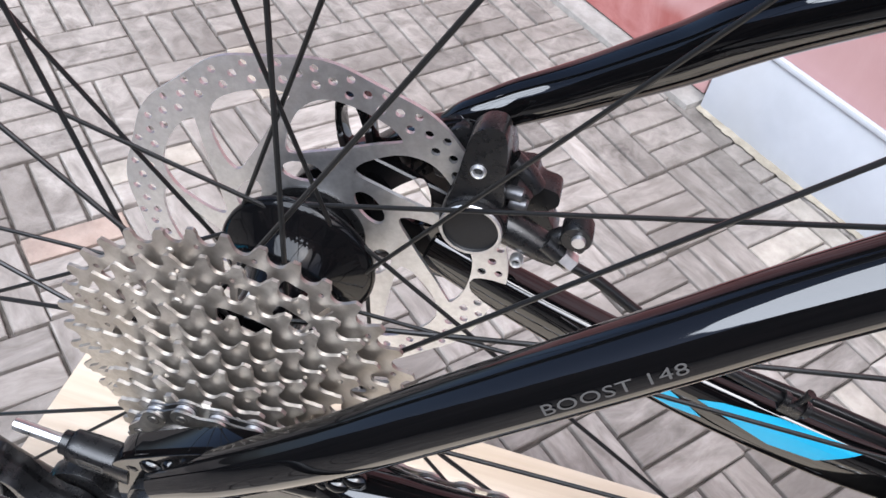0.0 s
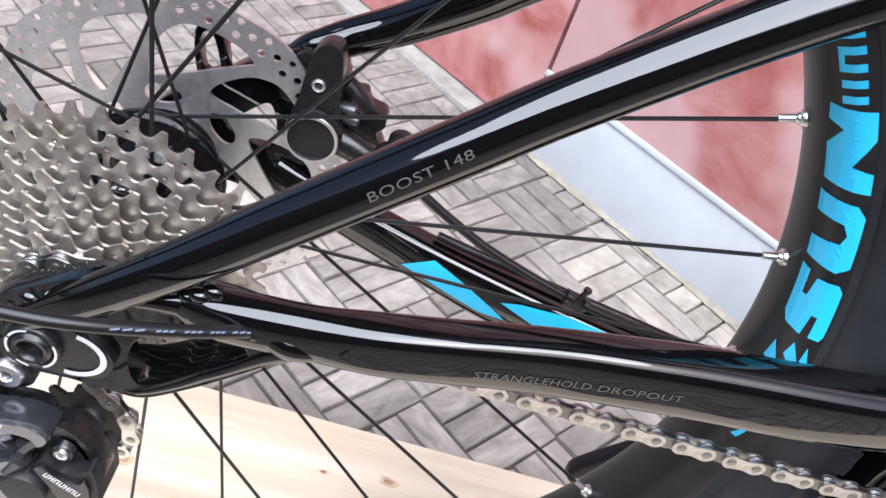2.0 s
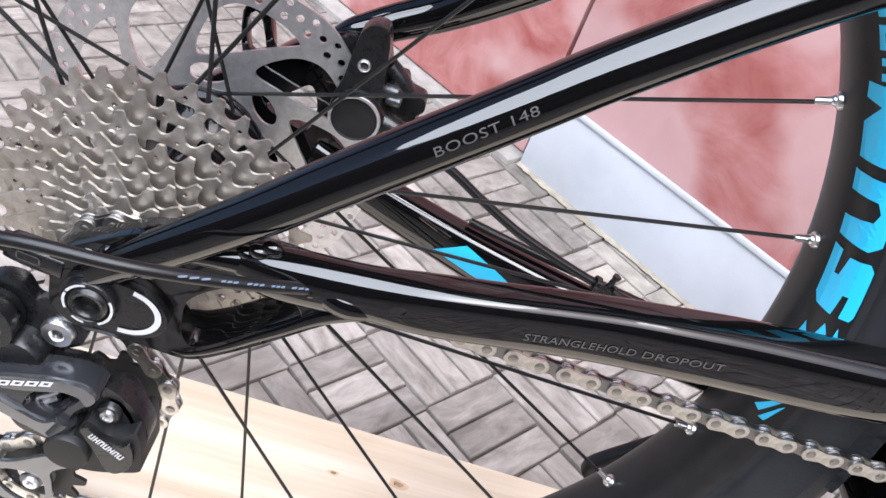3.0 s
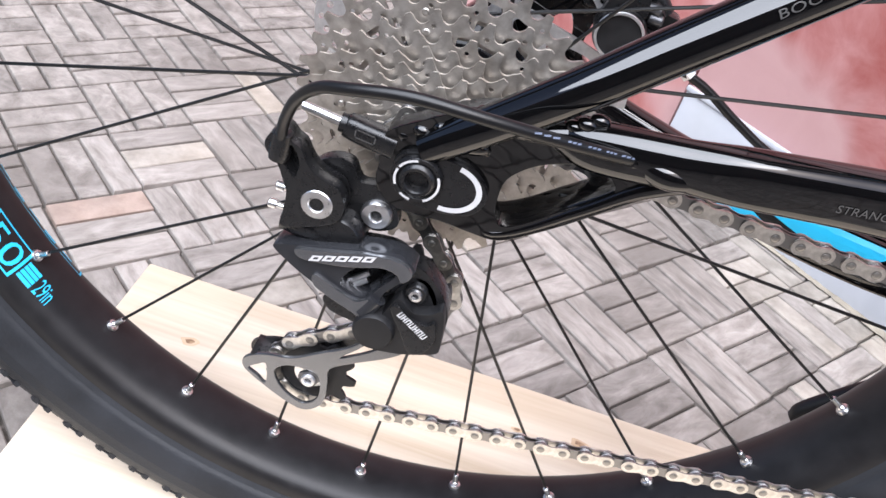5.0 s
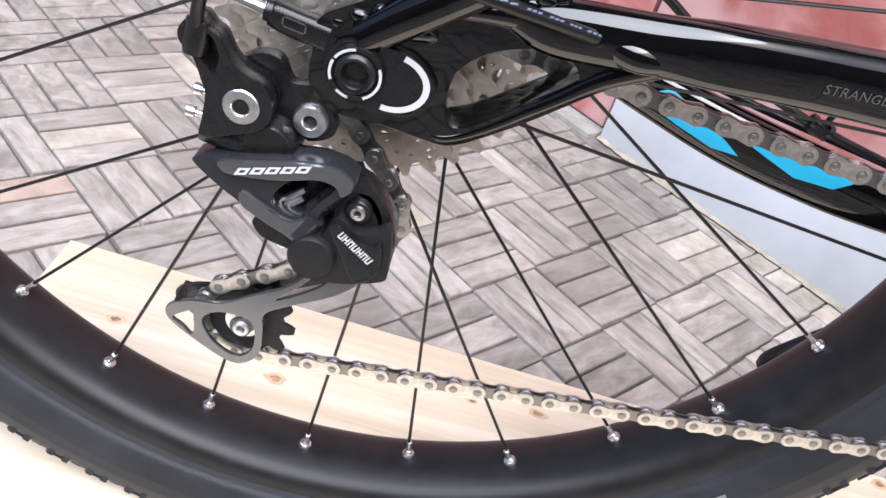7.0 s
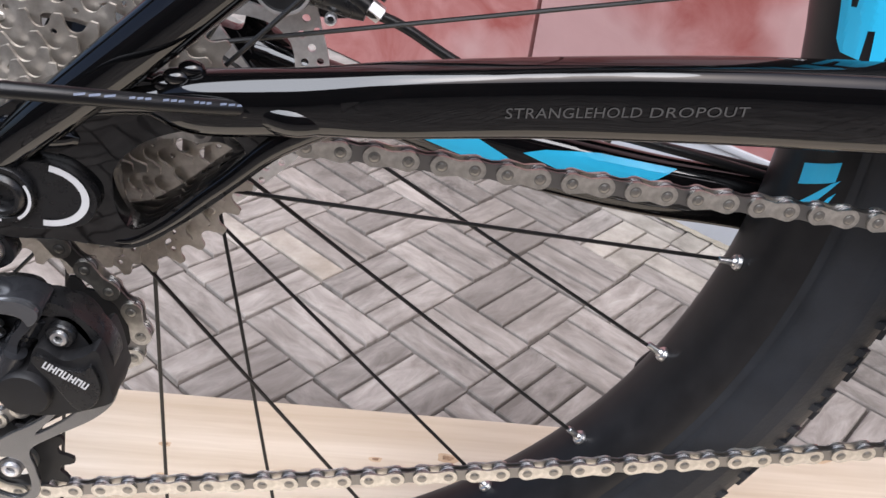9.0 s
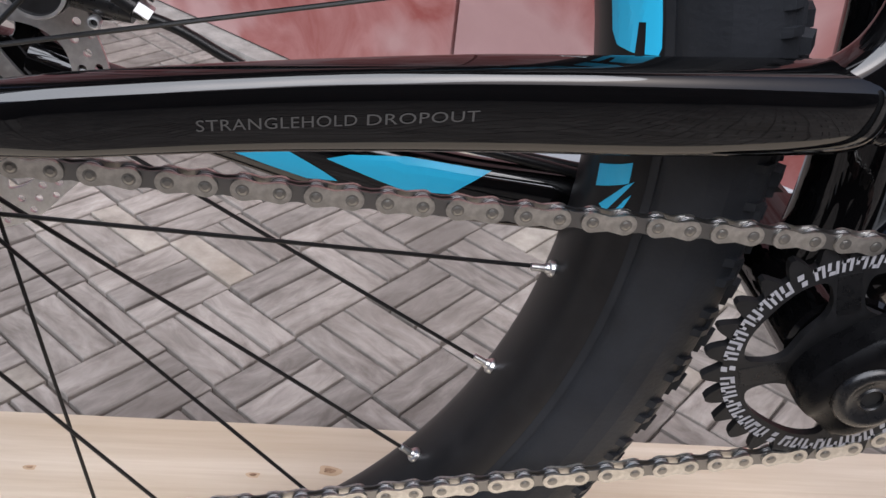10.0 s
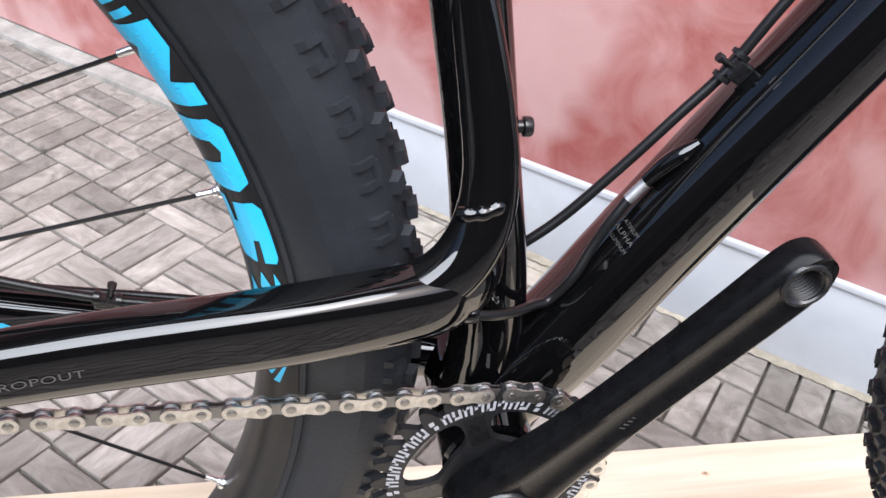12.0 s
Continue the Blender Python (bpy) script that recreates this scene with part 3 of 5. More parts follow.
# sliding axle mount
slider = group_part("axle_slider", label="black sliding axle mount with a painted highlight arc")
slider.location = (-0.0020, 0.0, 0.0020)
arc_out = smooth_loop([(-0.0125, 0.0), (-0.0095, 0.0085), (0.0, 0.0118), (0.012, 0.0125), (0.0235, 0.0098), (0.0310, 0.001), (0.0270, -0.0095), (0.0145, -0.0135), (0.0, -0.0135), (-0.0095, -0.0085)], 5)
part("mount_plate", plate(arc_out, [], -0.0955, -0.0905, None, 0.0016), SATIN, slider)
# white arc paints the highlight along the mount's bevelled edge
bm = bmesh.new()
arc = [(0.0135 + 0.0152 * math.cos(radians(a)), 0.0002 + 0.0122 * math.sin(radians(a))) for a in range(-96, 79, 6)]
inner = [(0.0135 + 0.0126 * math.cos(radians(a)), 0.0002 + 0.0098 * math.sin(radians(a))) for a in range(-96, 79, 6)]
for i in range(len(arc) - 1):
    bm.faces.new([bm.verts.new((x, -0.0961, z)) for x, z in (arc[i], arc[i + 1], inner[i + 1], inner[i])])
part("highlight_arc", bm, WHITE, slider, "white arc painted as the highlight of a bevelled edge", 0)
part("axle_nut", lathe([(0.0112, -0.092), (0.0112, -0.0975), (0.0106, -0.0985), (0.0090, -0.0985), (0.0083, -0.0978), (0.0079, -0.0990), (0.0068, -0.1000), (0.0055, -0.0998), (0.0046, -0.0985), (0.0042, -0.0955), (0.0042, -0.088)], 40, (0.0, 0, 0.0)), SATIN, slider)
part("axle_socket", lathe([(0.004, -0.0925), (0.004, -0.0915)], 6, (0.0, 0, 0.0)), SOCKET_SHADE, slider)
bm = bmesh.new()
for a0, a1 in ((100, 150), (160, 205), (-60, 30), (235, 262)):
    for a in range(a0, a1, 6):
        q = [(r * math.cos(radians(b)) -0.0, -0.0988, r * math.sin(radians(b))) for r, b in ((0.0092, a), (0.0103, a), (0.0103, a + 6), (0.0092, a + 6))]
        bm.faces.new([bm.verts.new(p) for p in q])
part("ring_print", bm, WHITE, slider, "white ring markings", 0)
part("adjuster_body", sweep([(-0.0392, -0.0870, 0.0093, 0.0043, 0.0043), (-0.0362, -0.0870, 0.0092, 0.0046, 0.0046), (-0.0357, -0.0870, 0.0091, 0.0052, 0.0052, 3), (-0.0256, -0.0870, 0.0079, 0.0056, 0.0056, 3.5), (-0.0135, -0.0870, 0.0067, 0.0056, 0.0058, 3.5)], 20, 3), SATIN, slider)
part("adjuster_screw", sweep([(-0.0564, -0.0870, 0.0112, 0.0019, 0.0019), (-0.0553, -0.0870, 0.0111, 0.0023, 0.0023), (-0.0377, -0.0870, 0.0093, 0.0023, 0.0023)], 14, 3), CHROME, slider, "bright steel adjusting screw")
bm = bmesh.new()
for (x0, x1, z0, z1) in ((-0.030, -0.0205, 0.0165, 0.0171), (-0.030, -0.0205, 0.0128, 0.0134), (-0.030, -0.0294, 0.0128, 0.0171), (-0.0211, -0.0205, 0.0128, 0.0171)):
    bm.faces.new([bm.verts.new(p) for p in ((x0, -0.0915, z0 - x0 * 0.1), (x1, -0.0915, z0 - x1 * 0.1), (x1, -0.0915, z1 - x1 * 0.1), (x0, -0.0915, z1 - x0 * 0.1))])
bmesh.ops.translate(bm, vec=(-0.0015, -0.0012, -0.0085), verts=bm.verts)
part("adjuster_mark", bm, SILVER, slider, "", 0)

# far-side dropout
far_outline = smooth_loop([(-0.0162, -0.0085), (0.0080, -0.0160), (0.0433, -0.0195), (0.0650, -0.0205), (0.0755, -0.0140), (0.0735, 0.0028), (0.0620, 0.0120), (0.0575, 0.0240), (0.0616, 0.0464), (0.0720, 0.0720), (0.0600, 0.0745), (0.0459, 0.0680), (0.0294, 0.0565), (0.0109, 0.0383), (-0.0137, 0.0170)], 4)
part("dropout", plate(far_outline, [smooth_loop([(0.0240, 0.0165), (0.0380, 0.0110), (0.0480, 0.0105), (0.0500, 0.0250), (0.0446, 0.0370), (0.0370, 0.0320), (0.0300, 0.0240)], 4)], 0.066, 0.076, None, 0.0018), GLOSS, fr, "far-side dropout")
part("rack_mount", plate(smooth_loop([(0.0020, 0.0660), (0.0080, 0.0720), (0.0145, 0.0725), (0.0215, 0.0480), (0.0190, 0.0430), (0.0070, 0.0410)], 3), [smooth_loop([(0.0055, 0.0630), (0.0105, 0.0675), (0.0170, 0.0510), (0.0150, 0.0470), (0.0090, 0.0455)], 3)], 0.064, 0.073, None, 0.0010), GLOSS, fr)

# prints on the frame
cs_tree, ss_tree, far_tree, dt_tree = tree_of(chainstay), tree_of(seatstay), tree_of(far_chainstay), tree_of(down_tube)


def words_on(name, text, tree, a, b, height, material=SILVER, way=(0, 1, 0), label="", slant=0.0):
    a, b = Vector(a), Vector(b)
    along = b - a
    w = Vector(way).normalized()
    high = w.cross(along).normalized()
    if high.z < 0:
        high = -high
    return lettering(name, text, material, fr, lambda u, v: lay(tree, a + along * u + high * (v * height) + along.normalized() * v * slant * height, way), 1.0, label, 1.05)


DOWN = (0.16, 0.30, -0.18)
words_on("lettering", "STRANGLEHOLD", cs_tree, (0.1620, -0.0875, 0.0448), (0.2095, -0.0796, 0.0474), 0.0048, way=(-0.2, 1, -0.5), label="thin silver outlined lettering")
words_on("lettering", "DROPOUT", cs_tree, (0.2120, -0.0796, 0.0476), (0.2475, -0.0740, 0.0496), 0.0048, way=(-0.2, 1, -0.5), label="thin silver lettering")
words_on("lettering", "BOOST 148", ss_tree, (0.1070, -0.0840, 0.1060), (0.1352, -0.0800, 0.1325), 0.0048, label="thin silver lettering", way=(0.07, 1, -0.7))
words_on("lettering", "PLATINUM", dt_tree, (0.4685, -0.026, 0.0800), (0.4800, -0.026, 0.0680), 0.0030, label="small silver lettering", way=DOWN)
words_on("lettering", "ALPHA", dt_tree, (0.4665, -0.026, 0.0750), (0.4780, -0.026, 0.0630), 0.0038, label="small silver lettering", way=DOWN)
words_on("lettering", "ALUMINUM", dt_tree, (0.4645, -0.026, 0.0705), (0.4755, -0.026, 0.0590), 0.0030, label="small silver lettering", way=DOWN)
flat_print("blue_decal", [[(0.134, -0.0345), (0.151, -0.0250), (0.170, -0.0345), (0.190, -0.0460), (0.199, -0.0520), (0.184, -0.0515), (0.165, -0.0455)]], BLUE, fr, far_tree, "sky-blue decal", (-0.03, 0.357, -0.24), 0.06)
flat_print("blue_decal", [[(0.194, -0.0330), (0.205, -0.0300), (0.232, -0.0285), (0.273, -0.0330), (0.254, -0.0475), (0.232, -0.0475), (0.213, -0.0405)]], BLUE, fr, far_tree, "sky-blue decal", (-0.03, 0.357, -0.2), 0.05)
bm = wire([(0.1213, 0.0535, -0.0117), (0.1294, 0.0525, -0.0143), (0.1414, 0.0511, -0.0180)], 0.0011, 8, 4)
part("weld_seam", bm, GLOSS, fr)

# bottle boss on the front of the seat tube
part("bottle_boss", lathe([(0.0030, -0.006), (0.0030, 0.002), (0.0046, 0.0025), (0.0046, 0.0055), (0.0040, 0.0065), (0.0022, 0.0065), (0.0020, 0.0035)], 18, (0.4240, -0.001, 0.1135), axis="x"), SATIN, fr)

# shift and brake lines
lines = group_part("control_lines", label="black cable housings and brake hose")
housing = part("shift_housing", wire([(-0.0618, -0.1025, -0.0010), (-0.0616, -0.1037, 0.0050), (-0.0605, -0.1070, 0.0155), (-0.0558, -0.1140, 0.0298), (-0.0468, -0.1215, 0.0418), (-0.0330, -0.1285, 0.0492), (-0.0100, -0.1310, 0.0552), (0.0200, -0.1270, 0.0545), (0.0500, -0.1140, 0.0493), (0.0750, -0.0990, 0.0436), (0.0950, -0.0850, 0.0396)], 0.0026, 12, 8), HOUSING, lines, "black shift cable housing")
house_tree = tree_of(housing)
bm = bmesh.new()
for i, w in enumerate((0.011, 0.006, 0.006, 0.005, 0.007)):
    x0 = (0.036, 0.0495, 0.058, 0.066, 0.073)[i]
    for s in range(3):
        xa, xb = x0 + w * s / 3, x0 + w * (s + 0.75) / 3
        z = 0.0530 - (xa - 0.036) * 0.20
        bm.faces.new([bm.verts.new(lay(house_tree, (x, -0.12 + 0.55 * (x - 0.04), zz), (0, 1, -0.6), 0.0003)) for x, zz in ((xa, z - 0.0006), (xb, z - 0.0006), (xb, z + 0.0003), (xa, z + 0.0003))])
part("housing_print", bm, HOUSE_PRINT, lines, "tiny white print", 0)
part("cable_port", sweep([(0.0780, -0.0960, 0.0425, 0.0040, 0.0040), (0.0850, -0.0930, 0.0415, 0.0066, 0.0062), (0.0960, -0.0940, 0.0405, 0.0072, 0.0068), (0.1120, -0.0920, 0.0410, 0.0040, 0.0040)], 20, 5), GLOSS, lines)
part("frame_housing", wire([(0.404, -0.043, 0.0425), (0.414, -0.0395, 0.0385), (0.426, -0.030, 0.0315), (0.441, -0.016, 0.0235), (0.4505, -0.0105, 0.0215), (0.4600, -0.0110, 0.0355), (0.4690, -0.0070, 0.0525), (0.4760, -0.0055, 0.0660), (0.4830, -0.0038, 0.0770)], 0.0025, 12, 6), HOUSING, lines)
part("ferrule", wire([(0.4822, -0.0038, 0.0760), (0.4860, -0.0040, 0.0815), (0.4905, -0.0045, 0.0880)], 0.0028, 12, 4), STEEL, lines, "bright cable ferrule")
part("cable_port", sweep([(0.4890, -0.0040, 0.0860, 0.0034, 0.0034), (0.4950, -0.0055, 0.0945, 0.0044, 0.0042), (0.5015, -0.0070, 0.1020, 0.0044, 0.0042), (0.5080, -0.0080, 0.1085, 0.0026, 0.0024)], 18, 5, (0, 1, 0)), GLOSS, lines)
part("front_housing", wire([(0.4031, 0.0097, 0.0140), (0.4364, 0.0060, 0.0432), (0.4564, 0.0060, 0.0608), (0.4800, 0.0060, 0.0884), (0.5010, 0.0060, 0.1150), (0.5196, 0.0060, 0.1390), (0.5362, 0.0060, 0.1692), (0.5720, 0.0060, 0.2290), (0.6080, 0.0060, 0.2890)], 0.0026, 12, 6), HOUSING, lines)
bm = box((0.010, 0.010, 0.0085), (0, 0, 0), 0.0012)
for dx in (-0.0062, 0.0062):
    lathe([(0.0036, -0.0012), (0.0046, -0.0012), (0.0046, 0.0012), (0.0036, 0.0012)], 18, (dx, 0, 0.0035), bm, True, "x")
lathe([(0.0016, 0.0), (0.0016, 0.009), (0.0022, 0.0095), (0.0022, 0.012)], 12, (0, 0, 0), bm, False, "z")
part("cable_clip", bm, SATIN, lines, "black plastic cable clip").matrix_local = pose(0.5225, 0.0050, 0.1385, 0, -60, 0)
part("brake_hose", wire([(0.1100, 0.0442, 0.0340), (0.1281, 0.0453, 0.0275), (0.1501, 0.0450, 0.0159), (0.1802, 0.0441, 0.0027), (0.2305, 0.0433, -0.0117), (0.2860, 0.0433, -0.0213), (0.3414, 0.0388, -0.0296)], 0.0026, 12, 8), HOUSING, lines, "black brake hose")
bm = box((0.012, 0.007, 0.007), (0.0, 0, -0.002), 0.0012)
lathe([(0.0017, 0.0), (0.0017, 0.008), (0.0024, 0.0085), (0.0024, 0.0105)], 12, (0.001, 0, 0), bm, False, "z")
for dx in (-0.0055, 0.0055):
    lathe([(0.0029, -0.0014), (0.0041, -0.0014), (0.0041, 0.0014), (0.0029, 0.0014)], 18, (dx, 0, 0.0), bm, True, "x")
part("hose_clip", bm, SATIN, lines, "black plastic hose clip").matrix_local = pose(0.2315, 0.0420, -0.0105, 0, 15, 0)
part("far_hose", wire([(0.1496, 0.0609, -0.0091), (0.2001, 0.0590, -0.0163), (0.2606, 0.0549, -0.0217), (0.3313, 0.0468, -0.0270)], 0.0024, 10, 6), HOUSING, lines)

# ---- rear wheel ----
rear = group_part("rear_wheel", label="black wheel with a wide rim and a knobbly plus-size tyre")
rear.location = (-0.0010, 0.0, -0.0038)
MID = 0.006        # the rim's middle plane
SPOKES, R_NIP = 28, 0.3090
TYRE = [(0.3250, -0.0262), (0.3290, -0.0288), (0.3310, -0.0303), (0.3318, -0.0309), (0.3322, -0.0301), (0.3334, -0.0310), (0.3338, -0.0321), (0.3365, -0.0339), (0.3420, -0.0364), (0.3500, -0.0385), (0.3590, -0.0386), (0.3680, -0.0365), (0.3765, -0.0316), (0.3825, -0.0228), (0.3862, -0.012), (0.3875, 0.0)]
TYRE = TYRE + [(r, -y) for r, y in TYRE[-2::-1]]
bm = lathe(TYRE, 160, (0, MID, 0), closed=True)
FLAT = BOARD - AXLE + 0.0028    # where the tyre is pressed flat on the plank
for v in bm.verts:
    v.co.z = max(v.co.z, FLAT + 0.0015)
tyre_mesh = part("tyre", bm, RUBBER, rear, "black rubber tyre with side knobs")
def tread_mesh(count):
    """All knobs of a tyre: two shoulder rows, two between and a middle row."""
    verts, faces = [], []
    rng = random.Random(3)

    def knob(angle, y, r, wide, long, high, lean, skew):
        base = len(verts)
        for s, shrink in ((0.0, 1.0), (1.0, 0.80)):
            for du, dv in ((-1, -1), (1, -1), (1, 1), (-1, 1)):
                a = angle + (du * long * shrink + dv * skew * long) / r / 2
                rad = r + s * high * math.cos(lean) - dv * wide * shrink / 2 * math.sin(lean) - (0.003 if s == 0 else 0)
                yy = y + dv * wide * shrink / 2 * math.cos(lean) + s * high * math.sin(lean)
                verts.append((rad * math.cos(a), yy + MID, rad * math.sin(a)))
        for f in ((0, 1, 5, 4), (1, 2, 6, 5), (2, 3, 7, 6), (3, 0, 4, 7), (4, 5, 6, 7)):
            faces.append(tuple(base + i for i in f))

    for i in range(count):
        a = 2 * math.pi * i / count
        step = 2 * math.pi / count
        for side in (-1, 1):
            lean = radians(48) * side
            for d in (-0.0052, 0.0052):
                knob(a + d / 0.37, 0.0326 * side, 0.3742, 0.0105, 0.0044, 0.0024, lean, 0.3 * side)
            knob(a, 0.0299 * side, 0.3770, 0.0040, 0.0100, 0.0024, lean, 0)
            knob(a + step * 0.5, 0.0217 * side, 0.3835, 0.0070, 0.0080, 0.0036, radians(36) * side, -0.2 * side)
            knob(a + step * 0.12, 0.0150 * side, 0.3857, 0.0060, 0.0070, 0.0036, radians(24) * side, 0.2 * side)
            knob(a + step * (0.3 if side > 0 else 0.7), 0.0090 * side, 0.3868, 0.0085, 0.0085, 0.0042, radians(10) * side, 0.15)
        knob(a + step * 0.5, 0, 0.3873, 0.007, 0.008, 0.004, 0, 0)
    me = bpy.data.meshes.new("tread")
    me.from_pydata([(x, y, max(z, FLAT)) for x, y, z in verts], [], faces)
    return me


knob_mesh = tread_mesh(84)
tagged(put("tread", knob_mesh, RUBBER, tyre_mesh, "", 25), kind="stuff")

RIM_FACE = [(0.3090, 0.0), (0.3093, 0.0080), (0.3110, 0.0145), (0.3135, 0.0200), (0.3170, 0.0245), (0.3210, 0.0275), (0.3255, 0.0288), (0.3285, 0.0290)]
FACE = np.array(RIM_FACE)
FACE_AT = np.r_[0, np.cumsum(np.hypot(*np.diff(FACE, axis=0).T))]
FACE_AT = FACE_AT / FACE_AT[-1]
RIM_SEC = [(r, -y) for r, y in RIM_FACE] + [(0.3285, -0.0268), (0.3200, -0.0225), (0.3165, -0.0140), (0.3155, 0.0)]
RIM_SEC = RIM_SEC + [(r, -y) for r, y in RIM_SEC[-2:0:-1]]
rim = part("rim", lathe(RIM_SEC, 160, (0, MID, 0), closed=True), RIM, rear, "wide gloss black rim with sky-blue decals")


def rim_point(angle, across, side=-1, lift=0.0003):
    """A point on the rim's inner face: across runs from 0 at the middle to 1 at the tyre."""
    r = np.interp(across, FACE_AT, FACE[:, 0]) - lift
    y = np.interp(across, FACE_AT, FACE[:, 1]) + lift
    a = radians(angle)
    return Vector((r * math.cos(a), MID + side * y, r * math.sin(a)))


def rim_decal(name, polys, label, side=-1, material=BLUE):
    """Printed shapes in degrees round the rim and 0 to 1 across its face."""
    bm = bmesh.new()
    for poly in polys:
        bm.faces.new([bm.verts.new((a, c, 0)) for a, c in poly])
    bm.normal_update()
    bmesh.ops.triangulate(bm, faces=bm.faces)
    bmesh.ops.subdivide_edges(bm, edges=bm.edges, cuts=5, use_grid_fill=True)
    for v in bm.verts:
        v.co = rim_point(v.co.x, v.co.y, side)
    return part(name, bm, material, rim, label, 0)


def block(a0, a1, c0, c1, skew=0.0):
    return [(a0, c0), (a1 - skew, c0), (a1, c1), (a0 + skew, c1)]


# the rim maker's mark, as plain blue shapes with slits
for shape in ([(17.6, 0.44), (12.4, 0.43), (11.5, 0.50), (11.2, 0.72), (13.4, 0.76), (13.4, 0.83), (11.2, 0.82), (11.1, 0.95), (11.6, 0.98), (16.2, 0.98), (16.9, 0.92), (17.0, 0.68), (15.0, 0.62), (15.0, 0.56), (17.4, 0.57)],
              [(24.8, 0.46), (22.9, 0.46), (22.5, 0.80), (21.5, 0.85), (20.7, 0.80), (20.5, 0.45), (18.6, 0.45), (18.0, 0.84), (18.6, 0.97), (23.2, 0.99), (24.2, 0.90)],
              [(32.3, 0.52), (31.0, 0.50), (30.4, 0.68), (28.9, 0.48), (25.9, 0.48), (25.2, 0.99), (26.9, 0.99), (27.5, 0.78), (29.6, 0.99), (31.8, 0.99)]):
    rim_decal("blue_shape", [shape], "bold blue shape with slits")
for bar in [block(a, a + 0.6, 0.66, 0.90) for a in (32.5, 33.7, 34.9, 36.2, 37.4, 39.4, 40.8, 42.4)] + [block(34.9, 36.8, 0.64, 0.70), block(37.4, 39.9, 0.84, 0.90), block(37.4, 39.9, 0.64, 0.70)]:
    rim_decal("blue_bar", [bar], "thin blue bar")
for ray in [[(9.3, 0.50), (7.0, 0.44), (6.6, 0.68)], [(10.2, 0.72), (8.6, 0.66), (7.0, 0.86), (7.6, 0.90)], [(10.2, 0.88), (8.6, 0.86), (7.2, 0.97), (7.8, 0.99)], [(0.0, 0.43), (1.9, 0.42), (3.1, 0.83), (1.4, 0.83)], [(1.6, 0.88), (1.2, 0.80), (-1.2, 0.54), (-1.5, 0.64)], [(0.5, 0.88), (0.0, 0.82), (-2.0, 0.68), (-2.0, 0.77)]]:
    rim_decal("blue_ray", [ray], "blue printed ray")


def rim_words(text, a0, a1, c0, c1, side=-1):
    return lettering("rim_number", text, BLUE, rim, lambda u, v: rim_point(a0 + (a1 - a0) * u, c0 + (c1 - c0) * v * 1.35, side), 1.0, "blue printed figures")


rim_words("50", -144.9, -139.3, 0.62, 0.17)
rim_decal("blue_box", [block(-145.6, -138.7, 0.09, 0.12), block(-145.6, -138.7, 0.66, 0.69), block(-145.6, -145.2, 0.12, 0.66), block(-139.1, -138.7, 0.12, 0.66)], "blue printed frame")
for i in range(4):
    rim_decal("blue_bar", [block(-138.4, -136.2, 0.24 + 0.085 * i, 0.31 + 0.085 * i)], "blue printed bar")
rim_words("29in", -135.8, -133.4, 0.56, 0.22)
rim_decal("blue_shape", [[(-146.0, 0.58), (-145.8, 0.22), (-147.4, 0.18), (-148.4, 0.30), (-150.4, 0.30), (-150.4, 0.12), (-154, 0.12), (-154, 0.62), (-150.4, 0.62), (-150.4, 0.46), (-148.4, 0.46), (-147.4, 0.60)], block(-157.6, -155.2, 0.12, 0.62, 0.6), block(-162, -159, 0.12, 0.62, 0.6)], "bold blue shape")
rim_decal("blue_frame", [block(-166, -132.6, 0.42, 0.44), block(-132.9, -132.6, 0.44, 0.70)], "thin blue frame", side=1)
for i in range(10):
    rim_decal("blue_bar", [block(-165 + i * 3.15, -162.6 + i * 3.15, 0.50 + 0.05 * (i % 2), 0.78 - 0.05 * (i % 3), 0.3)], "blue printed bar", side=1)

# pale maker's name on the tyre wall, as plain bars
for i in range(9):
    a0 = -84.0 + i * 5.15
    bm = bmesh.new()
    for poly in ([(a0, 0), (a0 + 1.3, 0), (a0 + 1.0, 1), (a0 - 0.3, 1)], [(a0 + 2.7, 0), (a0 + 4.0, 0), (a0 + 3.7, 1), (a0 + 2.4, 1)], [(a0 + 1.3, 0.0), (a0 + 2.7, 0.0), (a0 + 2.7, 0.28), (a0 + 1.3, 0.28)], [(a0 + 1.1, 0.62), (a0 + 2.5, 0.62), (a0 + 2.4, 0.86), (a0 + 1.0, 0.86)]):
        for k in range(6):
            vs = []
            for corner, f in ((0, k / 6), (1, k / 6), (1, (k + 1) / 6), (0, (k + 1) / 6)):
                lo, hi = poly[corner], poly[3 - corner]
                a, c = lo[0] + (hi[0] - lo[0]) * f, lo[1] + (hi[1] - lo[1]) * f
                r = 0.3415 + 0.0190 * c
                y = MID - np.interp(r, [p[0] for p in TYRE[:12]], [-p[1] for p in TYRE[:12]]) - 0.0006
                vs.append(bm.verts.new((r * math.cos(radians(a)), y, r * math.sin(radians(a)))))
            bm.faces.new(vs)
    part("pale_bar", bm, TYRE_PRINT, tyre_mesh, "pale grey printed bars", 0)

